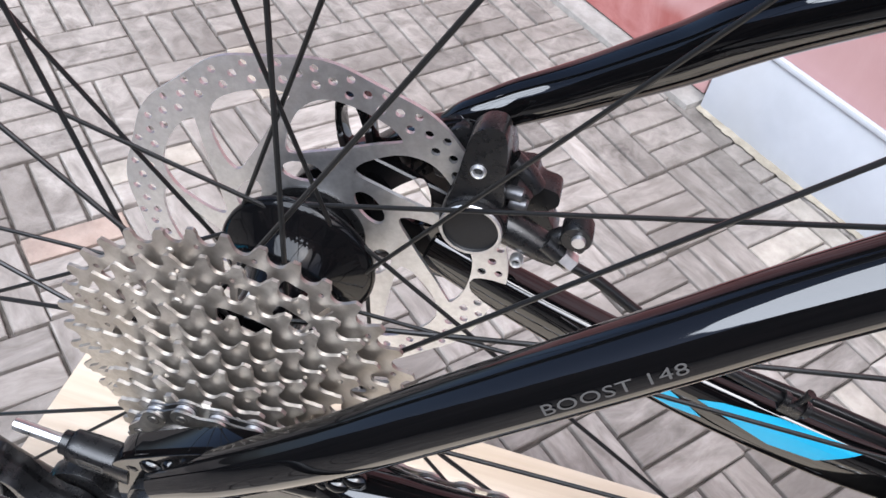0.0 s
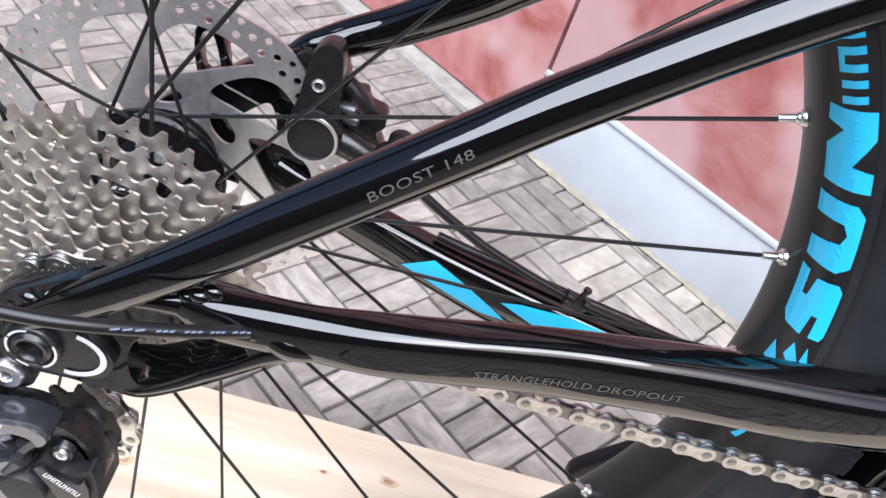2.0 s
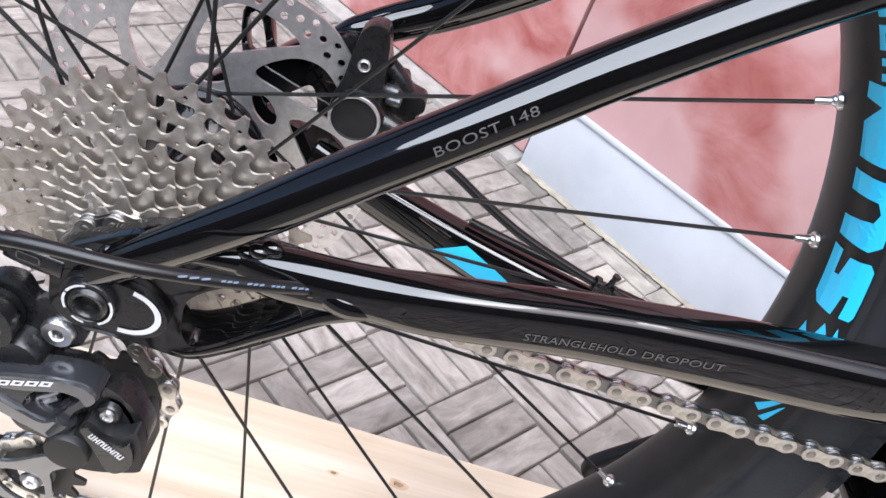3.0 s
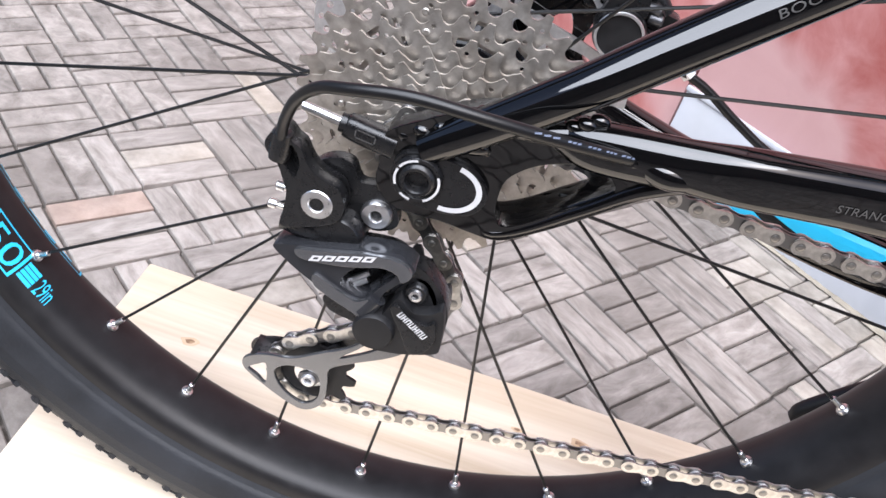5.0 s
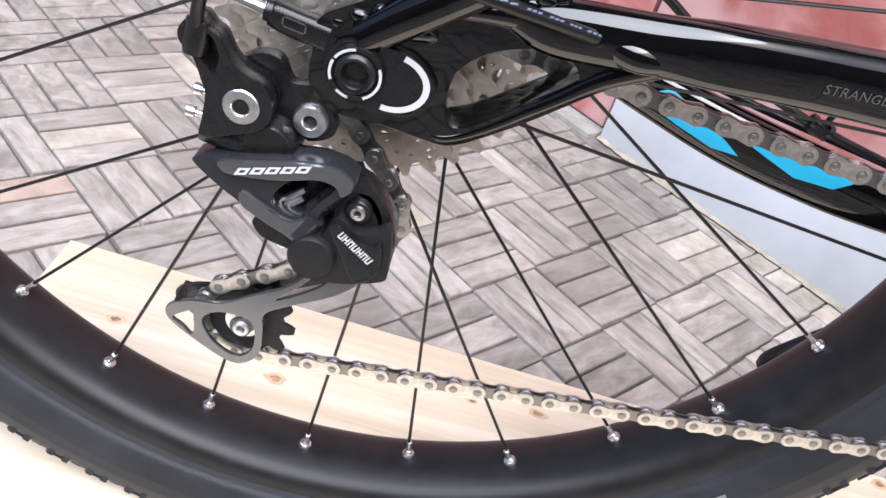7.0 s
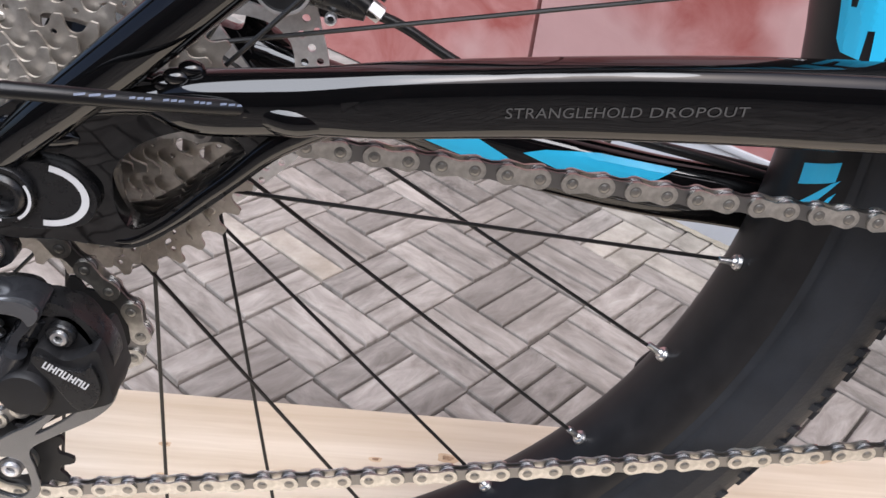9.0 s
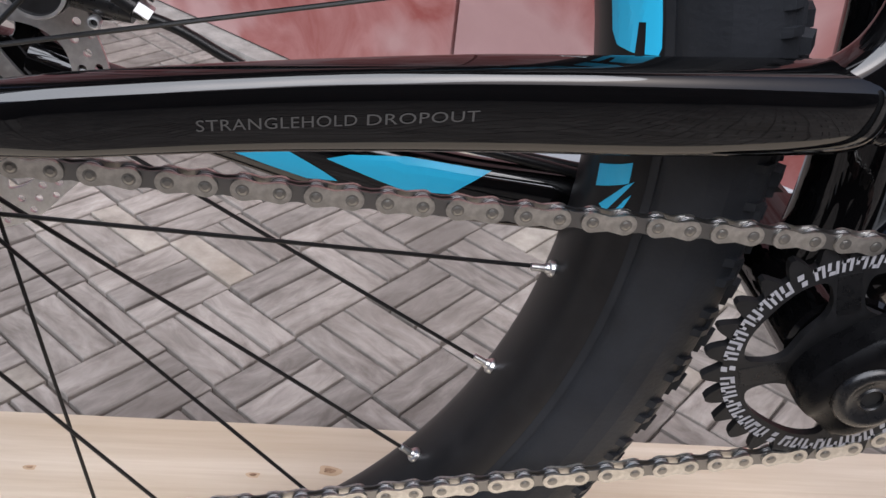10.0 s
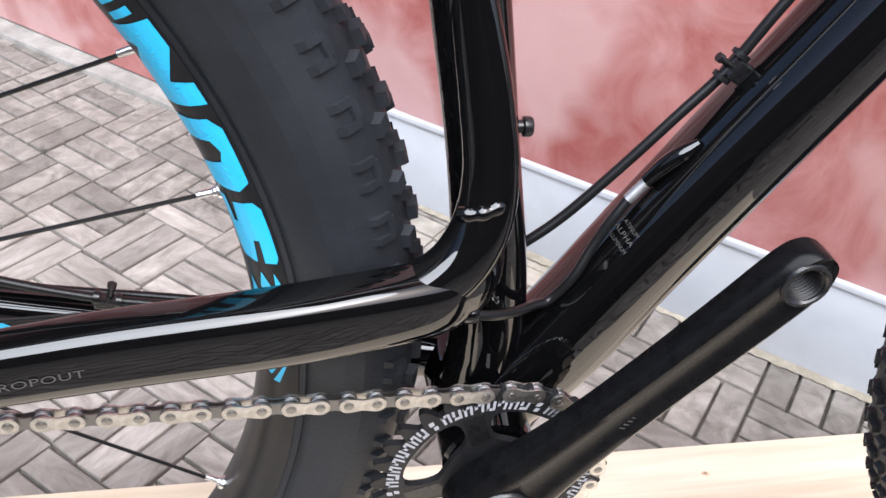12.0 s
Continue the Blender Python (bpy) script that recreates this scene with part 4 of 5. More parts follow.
hub = part("hub", lathe([(0.010, -0.0275), (0.024, -0.0272), (0.0305, -0.0258), (0.0315, -0.0245), (0.031, -0.0225), (0.027, -0.0205), (0.0180, -0.0140), (0.0155, -0.006), (0.0150, 0.006), (0.0165, 0.016), (0.0200, 0.0235), (0.0260, 0.0290), (0.0325, 0.0322), (0.0352, 0.0335), (0.0364, 0.0355), (0.0364, 0.0378), (0.0350, 0.0395), (0.0300, 0.0410), (0.0235, 0.043), (0.022, 0.056), (0.010, 0.0575)], 48), HUB_BLACK, rear, "black hub shell")
flat_print("hub_print", [[(-0.009, 0.008), (-0.0065, 0.008), (-0.0065, 0.0145), (-0.009, 0.0145)], [(-0.005, 0.008), (-0.002, 0.008), (-0.002, 0.012), (-0.005, 0.012)], [(0.000, 0.008), (0.003, 0.008), (0.003, 0.012), (0.000, 0.012)]], WHITE, hub, tree_of(hub), "white printed bars", (0, 0.45, -1), 0.0, 2)

spoke_meshes = {}
for k in range(SPOKES):
    phi = 28.7 - (14 - k) * 360 / SPOKES
    near_side, off = {1: (True, 70), 2: (False, 72), 3: (True, -47), 0: (False, -43)}[k % 4]
    key = k % 4
    if key not in spoke_meshes:
        q = radians(off)
        y = (-0.0225 if off > 0 else -0.0262) if near_side else (0.0372 if off > 0 else 0.0338)
        reach = 0.0275 if near_side else 0.0325
        hole = (reach * math.cos(q), y, reach * math.sin(q))
        inset = MID + (-0.003 if near_side else 0.003)
        end = (R_NIP - 0.004, inset, 0.0)
        bm = wire([hole, tuple(np.array(hole) * 0.96 + np.array(end) * 0.04), tuple(np.array(hole) * 0.5 + np.array(end) * 0.5), end], 0.00105, 8, 2)
        me = bpy.data.meshes.new("spoke")
        bmesh.ops.recalc_face_normals(bm, faces=bm.faces)
        bm.to_mesh(me)
        bm.free()
        w = Vector(end) - Vector(hole)
        w.normalize()
        turn = w.to_track_quat("Z", "Y").to_matrix().to_4x4()
        nb = lathe([(0.0011, -0.0112), (0.0018, -0.0107), (0.0019, -0.0040), (0.0025, -0.0034), (0.0026, -0.0022), (0.0038, -0.0018), (0.0042, -0.0008), (0.0042, 0.0015)], 16, axis="z")
        bmesh.ops.transform(nb, matrix=Matrix.Translation((R_NIP, inset, 0)) @ turn, verts=nb.verts)
        nm = bpy.data.meshes.new("nipple")
        bmesh.ops.recalc_face_normals(nb, faces=nb.faces)
        nb.to_mesh(nm)
        nb.free()
        spoke_meshes[key] = (me, nm)
    me, nm = spoke_meshes[key]
    spoke = put("spoke", me, SPOKE, rear)
    spoke.matrix_local = pose(0, 0, 0, 0, -phi, 0)
    nipple = put("nipple", nm, CHROME, rear, "bright spoke nipple")
    nipple.matrix_local = pose(0, 0, 0, 0, -phi, 0)

# brake disc
rot = group_part("brake_disc", label="drilled steel brake disc")
rot.location = rear.location
wave = [((0.0928 + 0.0010 * math.cos(12 * a)) * math.cos(a), (0.0928 + 0.0010 * math.cos(12 * a)) * math.sin(a)) for a in np.linspace(0, 2 * math.pi, 193)[:-1]]
cuts = []
for i in range(9):
    cuts.append(smooth_loop([(r * math.cos(radians(d + i * 40)), r * math.sin(radians(d + i * 40))) for r, d in ((0.0455, 69), (0.053, 67), (0.0655, 60), (0.0725, 54), (0.0760, 48), (0.0768, 40), (0.0768, 31), (0.0760, 25), (0.0742, 21.5), (0.0715, 22.5), (0.064, 28), (0.056, 35.5), (0.050, 44), (0.0460, 54), (0.0438, 64))], 3))
for i in range(6):
    cuts.append(smooth_loop([(r * math.cos(radians(d + i * 60)), r * math.sin(radians(d + i * 60))) for r, d in ((0.0325, 58), (0.0370, 57), (0.0395, 48), (0.0388, 34), (0.0350, 26), (0.0305, 29), (0.0285, 45))], 3))
for i in range(36):
    for r, d in ((0.0815, 2.5), (0.0855, 7.7), (0.0893, 3.1)):
        a = radians(i * 10 + d)
        cuts.append(circle(0.0021 if r < 0.089 else 0.0019, 10, (r * math.cos(a), r * math.sin(a))))
cuts.append(circle(0.0235, 32))
part("disc", plate(wave, cuts, 0.0578, 0.0597), STEEL, rot)
part("disc_lockring", lathe([(0.0185, 0.0565), (0.0255, 0.0568), (0.0255, 0.0577), (0.0185, 0.0577)], 32, closed=True), SATIN, rot)

# cassette
TEETH = (11, 13, 15, 17, 19, 21, 24, 28, 32, 36)
cass = group_part("cassette", label="ten-speed cassette of satin nickel sprockets")


def cog(T, y, thick, rng, inner, phase, holes=()):
    r = T * 0.0127 / (2 * math.pi)
    s = 2 * math.pi / T
    pts = []
    for i in range(T):
        a = s * i + phase
        tip = r + rng.choice((0.0029, 0.0029, 0.0032, 0.0021))
        lean = rng.choice((0, 0, 0.05, -0.05)) * s
        for f, rad in ((-0.5, r - 0.0038), (-0.40, r - 0.0036), (-0.31, r - 0.0029), (-0.245, r - 0.0018), (-0.195, r - 0.0003), (-0.155, r + 0.0012), (-0.115, tip - 0.0003), (-0.09, tip), (0.09, tip - 0.0002), (0.12, tip - 0.0006), (0.155, r + 0.0012), (0.195, r - 0.0003), (0.245, r - 0.0018), (0.31, r - 0.0029), (0.40, r - 0.0036)):
            aa = a + f * s + (lean if rad > r else 0)
            pts.append((rad * math.cos(aa), rad * math.sin(aa)))
    return plate(pts, [circle(inner, 40), *holes], y, y + thick)


def cog_slot(r, a, half, low=0.0165, high=0.0080):
    """A window in a large sprocket, between two arms of its carrier."""
    a, half = radians(a), radians(half)
    return smooth_loop([((r - d) * math.cos(a + f * half), (r - d) * math.sin(a + f * half)) for d, f in ((low, -0.9), (low, 0), (low, 0.9), ((low + high) / 2, 1), (high, 0.85), (high, 0), (high, -0.85), ((low + high) / 2, -1))], 3)


rng = random.Random(11)
cass.location = (-0.0022, 0.0, -0.0030)
PITCH = 0.0045
BIG = -0.0300          # the largest sprocket
PHASE = {36: 3.04, 32: -2.04, 28: 3.63, 24: -4.69, 21: 7.78, 19: -6.09, 17: -3.67}
SLOTS = {36: ((128.5, 1.3), (92.8, 1.8), (84.5, 5.5), (69.5, 4.8)), 32: ((127.5, 1.3), (92.2, 2.0), (85, 2.6), (65, 7.0)), 28: ((125.2, 1.3), (81.5, 13.5))}
for i, T in enumerate(TEETH):
    r = T * 0.0127 / (2 * math.pi)
    y = BIG - PITCH * (9 - i)
    inner = 0.0165 if i < 7 else r - 0.0195
    holes = []
    for a, half in SLOTS.get(T, ()):
        holes += [cog_slot(r, a + 72 * n, half) for n in range(5)]
    phase = radians(PHASE.get(T, 0))
    if T >= 17:
        for n in range(0, T, 2 if T > 24 else 3):
            a = 2 * math.pi * (n + rng.choice((0.1, -0.1))) / T + phase
            rr = r - 0.0050
            holes.append(circle(0.0012, 8, (rr * math.cos(a), rr * math.sin(a))))
    ob = part("sprocket", cog(T, y, 0.0015, rng, inner, phase, holes), NICKEL, cass, smooth=30)
    for n in range(5 if i >= 7 else 0):
        a = radians(112 + 72 * n)
        part("rivet", lathe([(0.0, y - 0.0006), (0.0014, y - 0.0006), (0.0019, y - 0.0002), (0.0019, y + 0.0004)], 14, ((r - 0.0078) * math.cos(a), 0, (r - 0.0078) * math.sin(a))), NICKEL, ob)
part("freehub_body", lathe([(0.0165, -0.0675), (0.0168, -0.034), (0.022, -0.0310), (0.022, -0.0272)], 32), SATIN, cass)
for i in range(7, 10):
    r = TEETH[i] * 0.0127 / (2 * math.pi)
    bm = bmesh.new()
    for n in range(5):
        a = radians(112 + 72 * n)
        c, s = math.cos(a), math.sin(a)
        p = [(u * c - v * s, u * s + v * c) for u, v in ((0.015, -0.006), (r - 0.0180, -0.0035), (r - 0.0180, 0.0035), (0.015, 0.006))]
        plate(p, [], BIG - PITCH * (9 - i) + 0.0003, BIG - PITCH * (9 - i) + 0.0016, bm)
    part("spider_arm", bm, SATIN, cass)
part("lockring", lathe([(0.0165, -0.0706), (0.0170, -0.0718), (0.0160, -0.0724), (0.0125, -0.0722), (0.012, -0.0706)], 32, closed=True), STEEL, cass)

# front wheel's tyre and rim, seen past the crank
front = group_part("front_wheel", label="front wheel with the same knobbly tyre")
front.location = (1.075, 0, 0.0)
ft = put("tyre", tyre_mesh.data, RUBBER, front)
tagged(put("tread", knob_mesh, RUBBER, ft), kind="stuff")
put("rim", rim.data, RIM, front)

# ---- drivetrain ----
RING = (0.4215, -0.0550)
COG_Y, RING_Y = -0.0690, -0.0515
crank = group_part("crankset", label="black crankset with a drilled chainring")
rt = 28
rp = rt * 0.0127 / (2 * math.pi)
pts = []
for i in range(rt):
    a, s = 2 * math.pi * i / rt, 2 * math.pi / rt
    fat = 0.04 if i % 2 else 0.0
    for f, rad in ((-0.5, rp - 0.0040), (-0.38, rp - 0.0036), (-0.27 - fat, rp - 0.0010), (-0.16 - fat, rp + 0.0022), (-0.07, rp + 0.0042), (0.07, rp + 0.0042), (0.16 + fat, rp + 0.0022), (0.27 + fat, rp - 0.0010), (0.38, rp - 0.0036)):
        pts.append((rad * math.cos(a + f * s), rad * math.sin(a + f * s)))
cuts = []
for i in range(4):
    a0 = radians(i * 90 + 14)
    cuts.append(smooth_loop([(r * math.cos(a0 + radians(d)), r * math.sin(a0 + radians(d))) for r, d in ((0.0440, 3), (0.0452, 20), (0.0452, 48), (0.0440, 65), (0.037, 69), (0.027, 64), (0.0245, 36), (0.027, 8), (0.036, 0))], 4))
cuts.append(circle(0.014, 24))
bm = plate(pts, cuts, -0.0020, 0.0018)
ring = part("chainring", bm, MATTE, crank, "black narrow-wide chainring with grey print")
ring.matrix_local = pose(RING[0], RING_Y, RING[1], 0, -14, 0)
# maker's name round the ring, as plain grey bars
for word in range(6):
    start = word * 60 + 2
    for i in range(9):
        a0, w = start + i * 6.3, 4.9
        shape = ((0, 1.5, 0.0470, 0.0532), (1.5, w, 0.0514 if i % 3 else 0.0470, 0.0532 if i % 3 else 0.0488), (w - 1.6, w, 0.0470 if i % 2 else 0.0495, 0.0532)) if i < 8 else ((2.6, 5.4, 0.0470, 0.0495), (2.8, 5.8, 0.0505, 0.0532))
        bm = bmesh.new()
        for d0, d1, r0, r1 in shape:
            vs = [(r * math.cos(radians(a)), -0.00225, r * math.sin(radians(a))) for r, a in ((r0, a0 + d0), (r1, a0 + d0 - 0.8), (r1, a0 + d1 - 0.8), (r0, a0 + d1))]
            bm.faces.new([bm.verts.new(p) for p in vs])
        part("grey_bar", bm, GREY_PRINT, ring, "pale grey printed bars", 0)
# spider arms
for i in range(4):
    xs, prof = np.linspace(0.025, 0.045, 5), []
    for n, x in enumerate(xs):
        prof.append((x, -0.0022))
    bm = bmesh.new()
    rows = [[bm.verts.new((x, y, z)) for x, y in prof] + [bm.verts.new((0.045, 0.0015, z)), bm.verts.new((0.025, 0.0015, z))] for z in (-0.0048, 0.0048)]
    for n in range(len(rows[0])):
        m = (n + 1) % len(rows[0])
        bm.faces.new((rows[0][n], rows[0][m], rows[1][m], rows[1][n]))
    bm.faces.new(rows[0])
    bm.faces.new(rows[1][::-1])
    part("spider_arm", bm, SATIN, crank).matrix_local = pose(RING[0], RING_Y, RING[1], 0, -i * 90 - 18, 0)

ARM = Vector((0.526 - RING[0], 0, 0.089 - RING[1])).normalized()
arm_len = 0.1775
bm = bmesh.new()
keys = [(-0.024, 0.0130, -0.0580, -0.0730), (-0.018, 0.0185, -0.0580, -0.0755), (-0.006, 0.0215, -0.0580, -0.0768), (0.012, 0.0205, -0.0600, -0.0780), (0.035, 0.0172, -0.0640, -0.0792), (0.07, 0.0150, -0.0680, -0.0812), (0.11, 0.0140, -0.0705, -0.0835), (0.145, 0.0140, -0.0725, -0.0858), (0.172, 0.0140, -0.0735, -0.0870), (0.182, 0.0128, -0.0735, -0.0870), (0.1875, 0.0102, -0.0736, -0.0868), (0.1905, 0.0068, -0.0738, -0.0866), (0.1918, 0.0028, -0.0740, -0.0864)]
rows = spline(keys, 5)
rings = []
for d, w, yb, yf in rows:
    prof = [(-1, yb), (-1, yf + 0.0045), (-0.9, yf + 0.0018), (-0.70, yf), (-0.40, yf + 0.0003), (-0.3, yf + 0.0012), (0.3, yf + 0.0012), (0.40, yf + 0.0003), (0.70, yf), (0.9, yf + 0.0018), (1, yf + 0.0045), (1, yb)]
    side = Vector((ARM.z, 0, -ARM.x))
    base = Vector((RING[0], 0, RING[1])) + ARM * d
    rings.append([bm.verts.new(base + side * (w * s) + Vector((0, y, 0))) for s, y in prof])
for p, q in zip(rings, rings[1:]):
    for j in range(len(p)):
        bm.faces.new((p[j], p[(j + 1) % len(p)], q[(j + 1) % len(q)], q[j]))
bm.faces.new(rings[0])
bm.faces.new(rings[-1][::-1])
arm = part("crank_arm", bm, CRANK_BLACK, crank, "satin black forged crank arm", 35)
tip = Vector((RING[0], 0, RING[1])) + ARM * arm_len
part("pedal_eye", lathe([(0.0078, -0.0864), (0.0088, -0.0877), (0.0102, -0.0877), (0.0108, -0.0864)], 28, (tip.x, 0, tip.z), None, True), SATIN, arm)
cut(arm, lathe([(0.0078, -0.10), (0.0078, -0.06)], 32, (tip.x, 0, tip.z)))
part("pedal_thread", lathe([(0.0079, -0.0866), (0.0079, -0.0745)] + [(0.0070 + 0.0007 * (n % 2), -0.0745 - 0.0008 * n) for n in range(15)], 28, (tip.x, 0, tip.z), None, True), MATTE, arm)
part("crank_cap", lathe([(0.0155, -0.0750), (0.0155, -0.0775), (0.0145, -0.0793), (0.0122, -0.0802), (0.0105, -0.0799), (0.0092, -0.0788), (0.0060, -0.0786), (0.0052, -0.0793), (0.0046, -0.0788), (0.0046, -0.0740)], 36, (RING[0], 0, RING[1])), SATIN, arm, "black crank bolt cap")
part("cap_socket", lathe([(0.0047, -0.0772), (0.0047, -0.0765)], 8, (RING[0], 0, RING[1])), SOCKET_SHADE, arm)
bm = bmesh.new()
side = Vector((ARM.z, 0, -ARM.x))
for n in range(22):
    c = Vector((RING[0], -0.0788, RING[1])) + ARM * (0.075 + n * 0.0026) + side * 0.002
    bm.faces.new([bm.verts.new(c + ARM * a + side * b + Vector((0, -0.0018 - 0.00006 * n, 0))) for a, b in ((0, 0), (0.0008, 0), (0.0030, 0.006), (0.0022, 0.006))])
part("arm_hatching", bm, GREY, arm, "faint grey hatching", 0)
part("spindle", lathe([(0.0145, -0.066), (0.0145, 0.066)], 24, (RING[0], 0, RING[1])), SATIN, crank)
far_tip = Vector((RING[0], 0.0, RING[1])) - ARM * 0.1775
b2 = sweep([(RING[0] + ARM.x * 0.02, 0.074, RING[1] + ARM.z * 0.02, 0.012, 0.009), (RING[0], 0.075, RING[1], 0.018, 0.0095, 3), (RING[0] - ARM.x * 0.05, 0.081, RING[1] - ARM.z * 0.05, 0.0145, 0.0075, 3), (RING[0] - ARM.x * 0.13, 0.087, RING[1] - ARM.z * 0.13, 0.0132, 0.0065, 3), (far_tip.x, 0.089, far_tip.z, 0.0142, 0.0065, 3), (far_tip.x - ARM.x * 0.013, 0.089, far_tip.z - ARM.z * 0.013, 0.0085, 0.0065, 3)], 24, 6, (0, 1, 0))
part("crank_arm", b2, MATTE, crank, "matte black crank arm of the far side")

# chain: circles that it runs round, with the way round (+1 anticlockwise)
GUIDE, TENSION = (0.0100, -0.0755), (-0.0285, -0.1550)
R_COG, R_PUL = 11 * 0.0127 / (2 * math.pi), 11 * 0.0127 / (2 * math.pi)
LOOP = [(RING, rp, -1, RING_Y), (TENSION, R_PUL, -1, COG_Y), (GUIDE, R_PUL, 1, COG_Y), ((0.0, 0.0), R_COG, -1, COG_Y)]


def tangent(c1, r1, w1, c2, r2, w2):
    """Where a strand leaves the first circle and meets the second."""
    d = Vector((c2[0] - c1[0], c2[1] - c1[1]))
    a1, a2 = -w1 * r1, -w2 * r2
    u = d.normalized()
    n = Vector((-u.y, u.x))
    s = (a2 - a1) / d.length
    m = n * math.sqrt(1 - s * s) - u * s
    return Vector(c1) + m * a1, Vector(c2) + m * a2


strands = []
for i in range(4):
    (c1, r1, w1, y1), (c2, r2, w2, y2) = LOOP[i], LOOP[(i + 1) % 4]
    strands.append((*tangent(c1, r1, w1, c2, r2, w2), y1, y2))
path = []
for i in range(4):
    c, r, w, y = LOOP[i]
    p_in, p_out = strands[i - 1][1], strands[i][0]
    a_in = math.atan2(p_in.y - c[1], p_in.x - c[0])
    a_out = math.atan2(p_out.y - c[1], p_out.x - c[0])
    if w > 0:
        while a_out < a_in:
            a_out += 2 * math.pi
    else:
        while a_out > a_in:
            a_out -= 2 * math.pi
    steps = max(4, int(abs(a_out - a_in) / 0.05))
    for s in range(steps + 1):
        a = a_in + (a_out - a_in) * s / steps
        path.append((c[0] + r * math.cos(a), y, c[1] + r * math.sin(a)))
    p, q, y1, y2 = strands[i]
    n = max(2, int((q - p).length / 0.004))
    sag = (0.0035, 0.0, 0.0, 0.0015)[i]
    for s in range(1, n):
        u = s / n
        m = p.lerp(q, u)
        path.append((m.x, y1 + (y2 - y1) * u, m.y - sag * 4 * u * (1 - u)))
path.append(path[0])
path = np.array(path)
dist = np.r_[0, np.cumsum(np.linalg.norm(np.diff(path, axis=0), axis=1))]
links = 2 * round(dist[-1] / 0.0127 / 2)
pins = np.array([[np.interp(d, dist, path[:, k]) for k in range(3)] for d in np.linspace(0, dist[-1], links + 1)])
PITCH = 0.0127


def link_plate(bm, y0, y1, r_end, r_mid):
    pts = []
    for side in (0, 1):
        cx = PITCH if side == 0 else 0.0
        for a in range(-110, 111, 20):
            b = radians(a + (0 if side == 0 else 180))
            pts.append((cx + r_end * math.cos(b), r_end * math.sin(b)))
        mx = PITCH / 2
        pts.append((mx, r_mid if side == 0 else -r_mid))
    return plate(pts, [], y0, y1, bm, 0.0)


def as_mesh(name, bm):
    me = bpy.data.meshes.new(name)
    bmesh.ops.recalc_face_normals(bm, faces=bm.faces)
    bm.to_mesh(me)
    bm.free()
    return me


def pin_into(bm, x, r, y0, y1, n=12):
    lathe([(r * 0.8, y0), (r, y0 + 0.0002), (r, y1 - 0.0002), (r * 0.8, y1)], n, (x, 0, 0), bm)


bm = link_plate(bmesh.new(), -0.0028, -0.0018, 0.0043, 0.0031)
link_plate(bm, 0.0018, 0.0028, 0.0043, 0.0031)
outer_me = as_mesh("outer_link", bm)
bm = bmesh.new()
for x in (0, PITCH):
    lathe([(0.0011, -0.0033), (0.0017, -0.0031), (0.0017, -0.0029), (0.0024, -0.00285)], 14, (x, 0, 0), bm)
    pin_into(bm, x, 0.0018, -0.0027, 0.0032)
pin_me = as_mesh("link_pin", bm)
bm = link_plate(bmesh.new(), -0.0017, -0.0009, 0.0042, 0.0032)
link_plate(bm, 0.0009, 0.0017, 0.0042, 0.0032)
inner_me = as_mesh("inner_link", bm)
bm = bmesh.new()
for x in (0, PITCH):
    pin_into(bm, x, 0.0037, -0.0009, 0.0009, 16)
roller_me = as_mesh("roller", bm)
chain = group_part("chain", label="bright steel bicycle chain with darker inner links")
for i in range(links):
    p, q = Vector(pins[i]), Vector(pins[i + 1])
    x = (q - p).normalized()
    z = x.cross(Vector((0, 1, 0))).normalized()
    y = z.cross(x)
    m = Matrix((x, y, z)).transposed().to_4x4()
    m.translation = p
    if i % 2 == 0:
        a = put("outer_link", outer_me, CHAIN, chain, "", 30)
        b = put("link_pin", pin_me, PIN, chain, "", 30)
    else:
        a = put("inner_link", inner_me, CHAIN_DARK, chain, "", 30)
        b = put("roller", roller_me, STEEL, chain, "", 30)
    a.matrix_local = m
    b.matrix_local = m

# ---- rear derailleur ----
der = group_part("rear_derailleur", label="black clutch derailleur with a grey arched link")
HANGER = smooth_loop([(-0.050, -0.014), (-0.042, -0.006), (-0.032, -0.005), (-0.026, -0.013), (-0.016, -0.012), (-0.008, -0.020), (-0.005, -0.030), (-0.015, -0.036), (-0.025, -0.031), (-0.035, -0.036), (-0.048, -0.033), (-0.053, -0.025)], 4)
part("hanger_link", plate(HANGER, [], -0.0900, -0.0830, None, 0.0015), SATIN, der)
part("pivot_boss", lathe([(0.0105, -0.0930), (0.0105, -0.1005), (0.0095, -0.1022), (0.0066, -0.1022)], 32, (-0.0408, 0, -0.0228)), SATIN, der)
bolt(der, "pivot_bolt", (-0.0408, -0.1040, -0.0228), 0.0078, 0.004, CHROME, 0.40, "bright pivot bolt")
bolt(der, "hanger_bolt", (-0.0153, -0.0930, -0.0262), 0.0074, 0.006, CHROME, 0.36, "bright domed hanger bolt")
ARMS = smooth_loop([(-0.0565, 0.0040), (-0.0607, 0.0076), (-0.0655, 0.0056), (-0.0682, 0.0005), (-0.0668, -0.0042), (-0.0615, -0.0085), (-0.0573, -0.0165), (-0.0550, -0.0220), (-0.0550, -0.0330), (-0.0545, -0.0400), (-0.0450, -0.0370), (-0.0310, -0.0290), (-0.0290, -0.0190), (-0.0335, -0.0115), (-0.0420, -0.0090), (-0.0480, -0.0045), (-0.0525, 0.0020)], 4)
part("cable_arm", plate(ARMS, [smooth_loop([(-0.0630, -0.0022), (-0.0588, 0.0022), (-0.0552, 0.0012), (-0.0520, -0.0045), (-0.0520, -0.0095), (-0.0540, -0.0120)], 4)], -0.1035, -0.0915, None, 0.0016), SATIN, der)
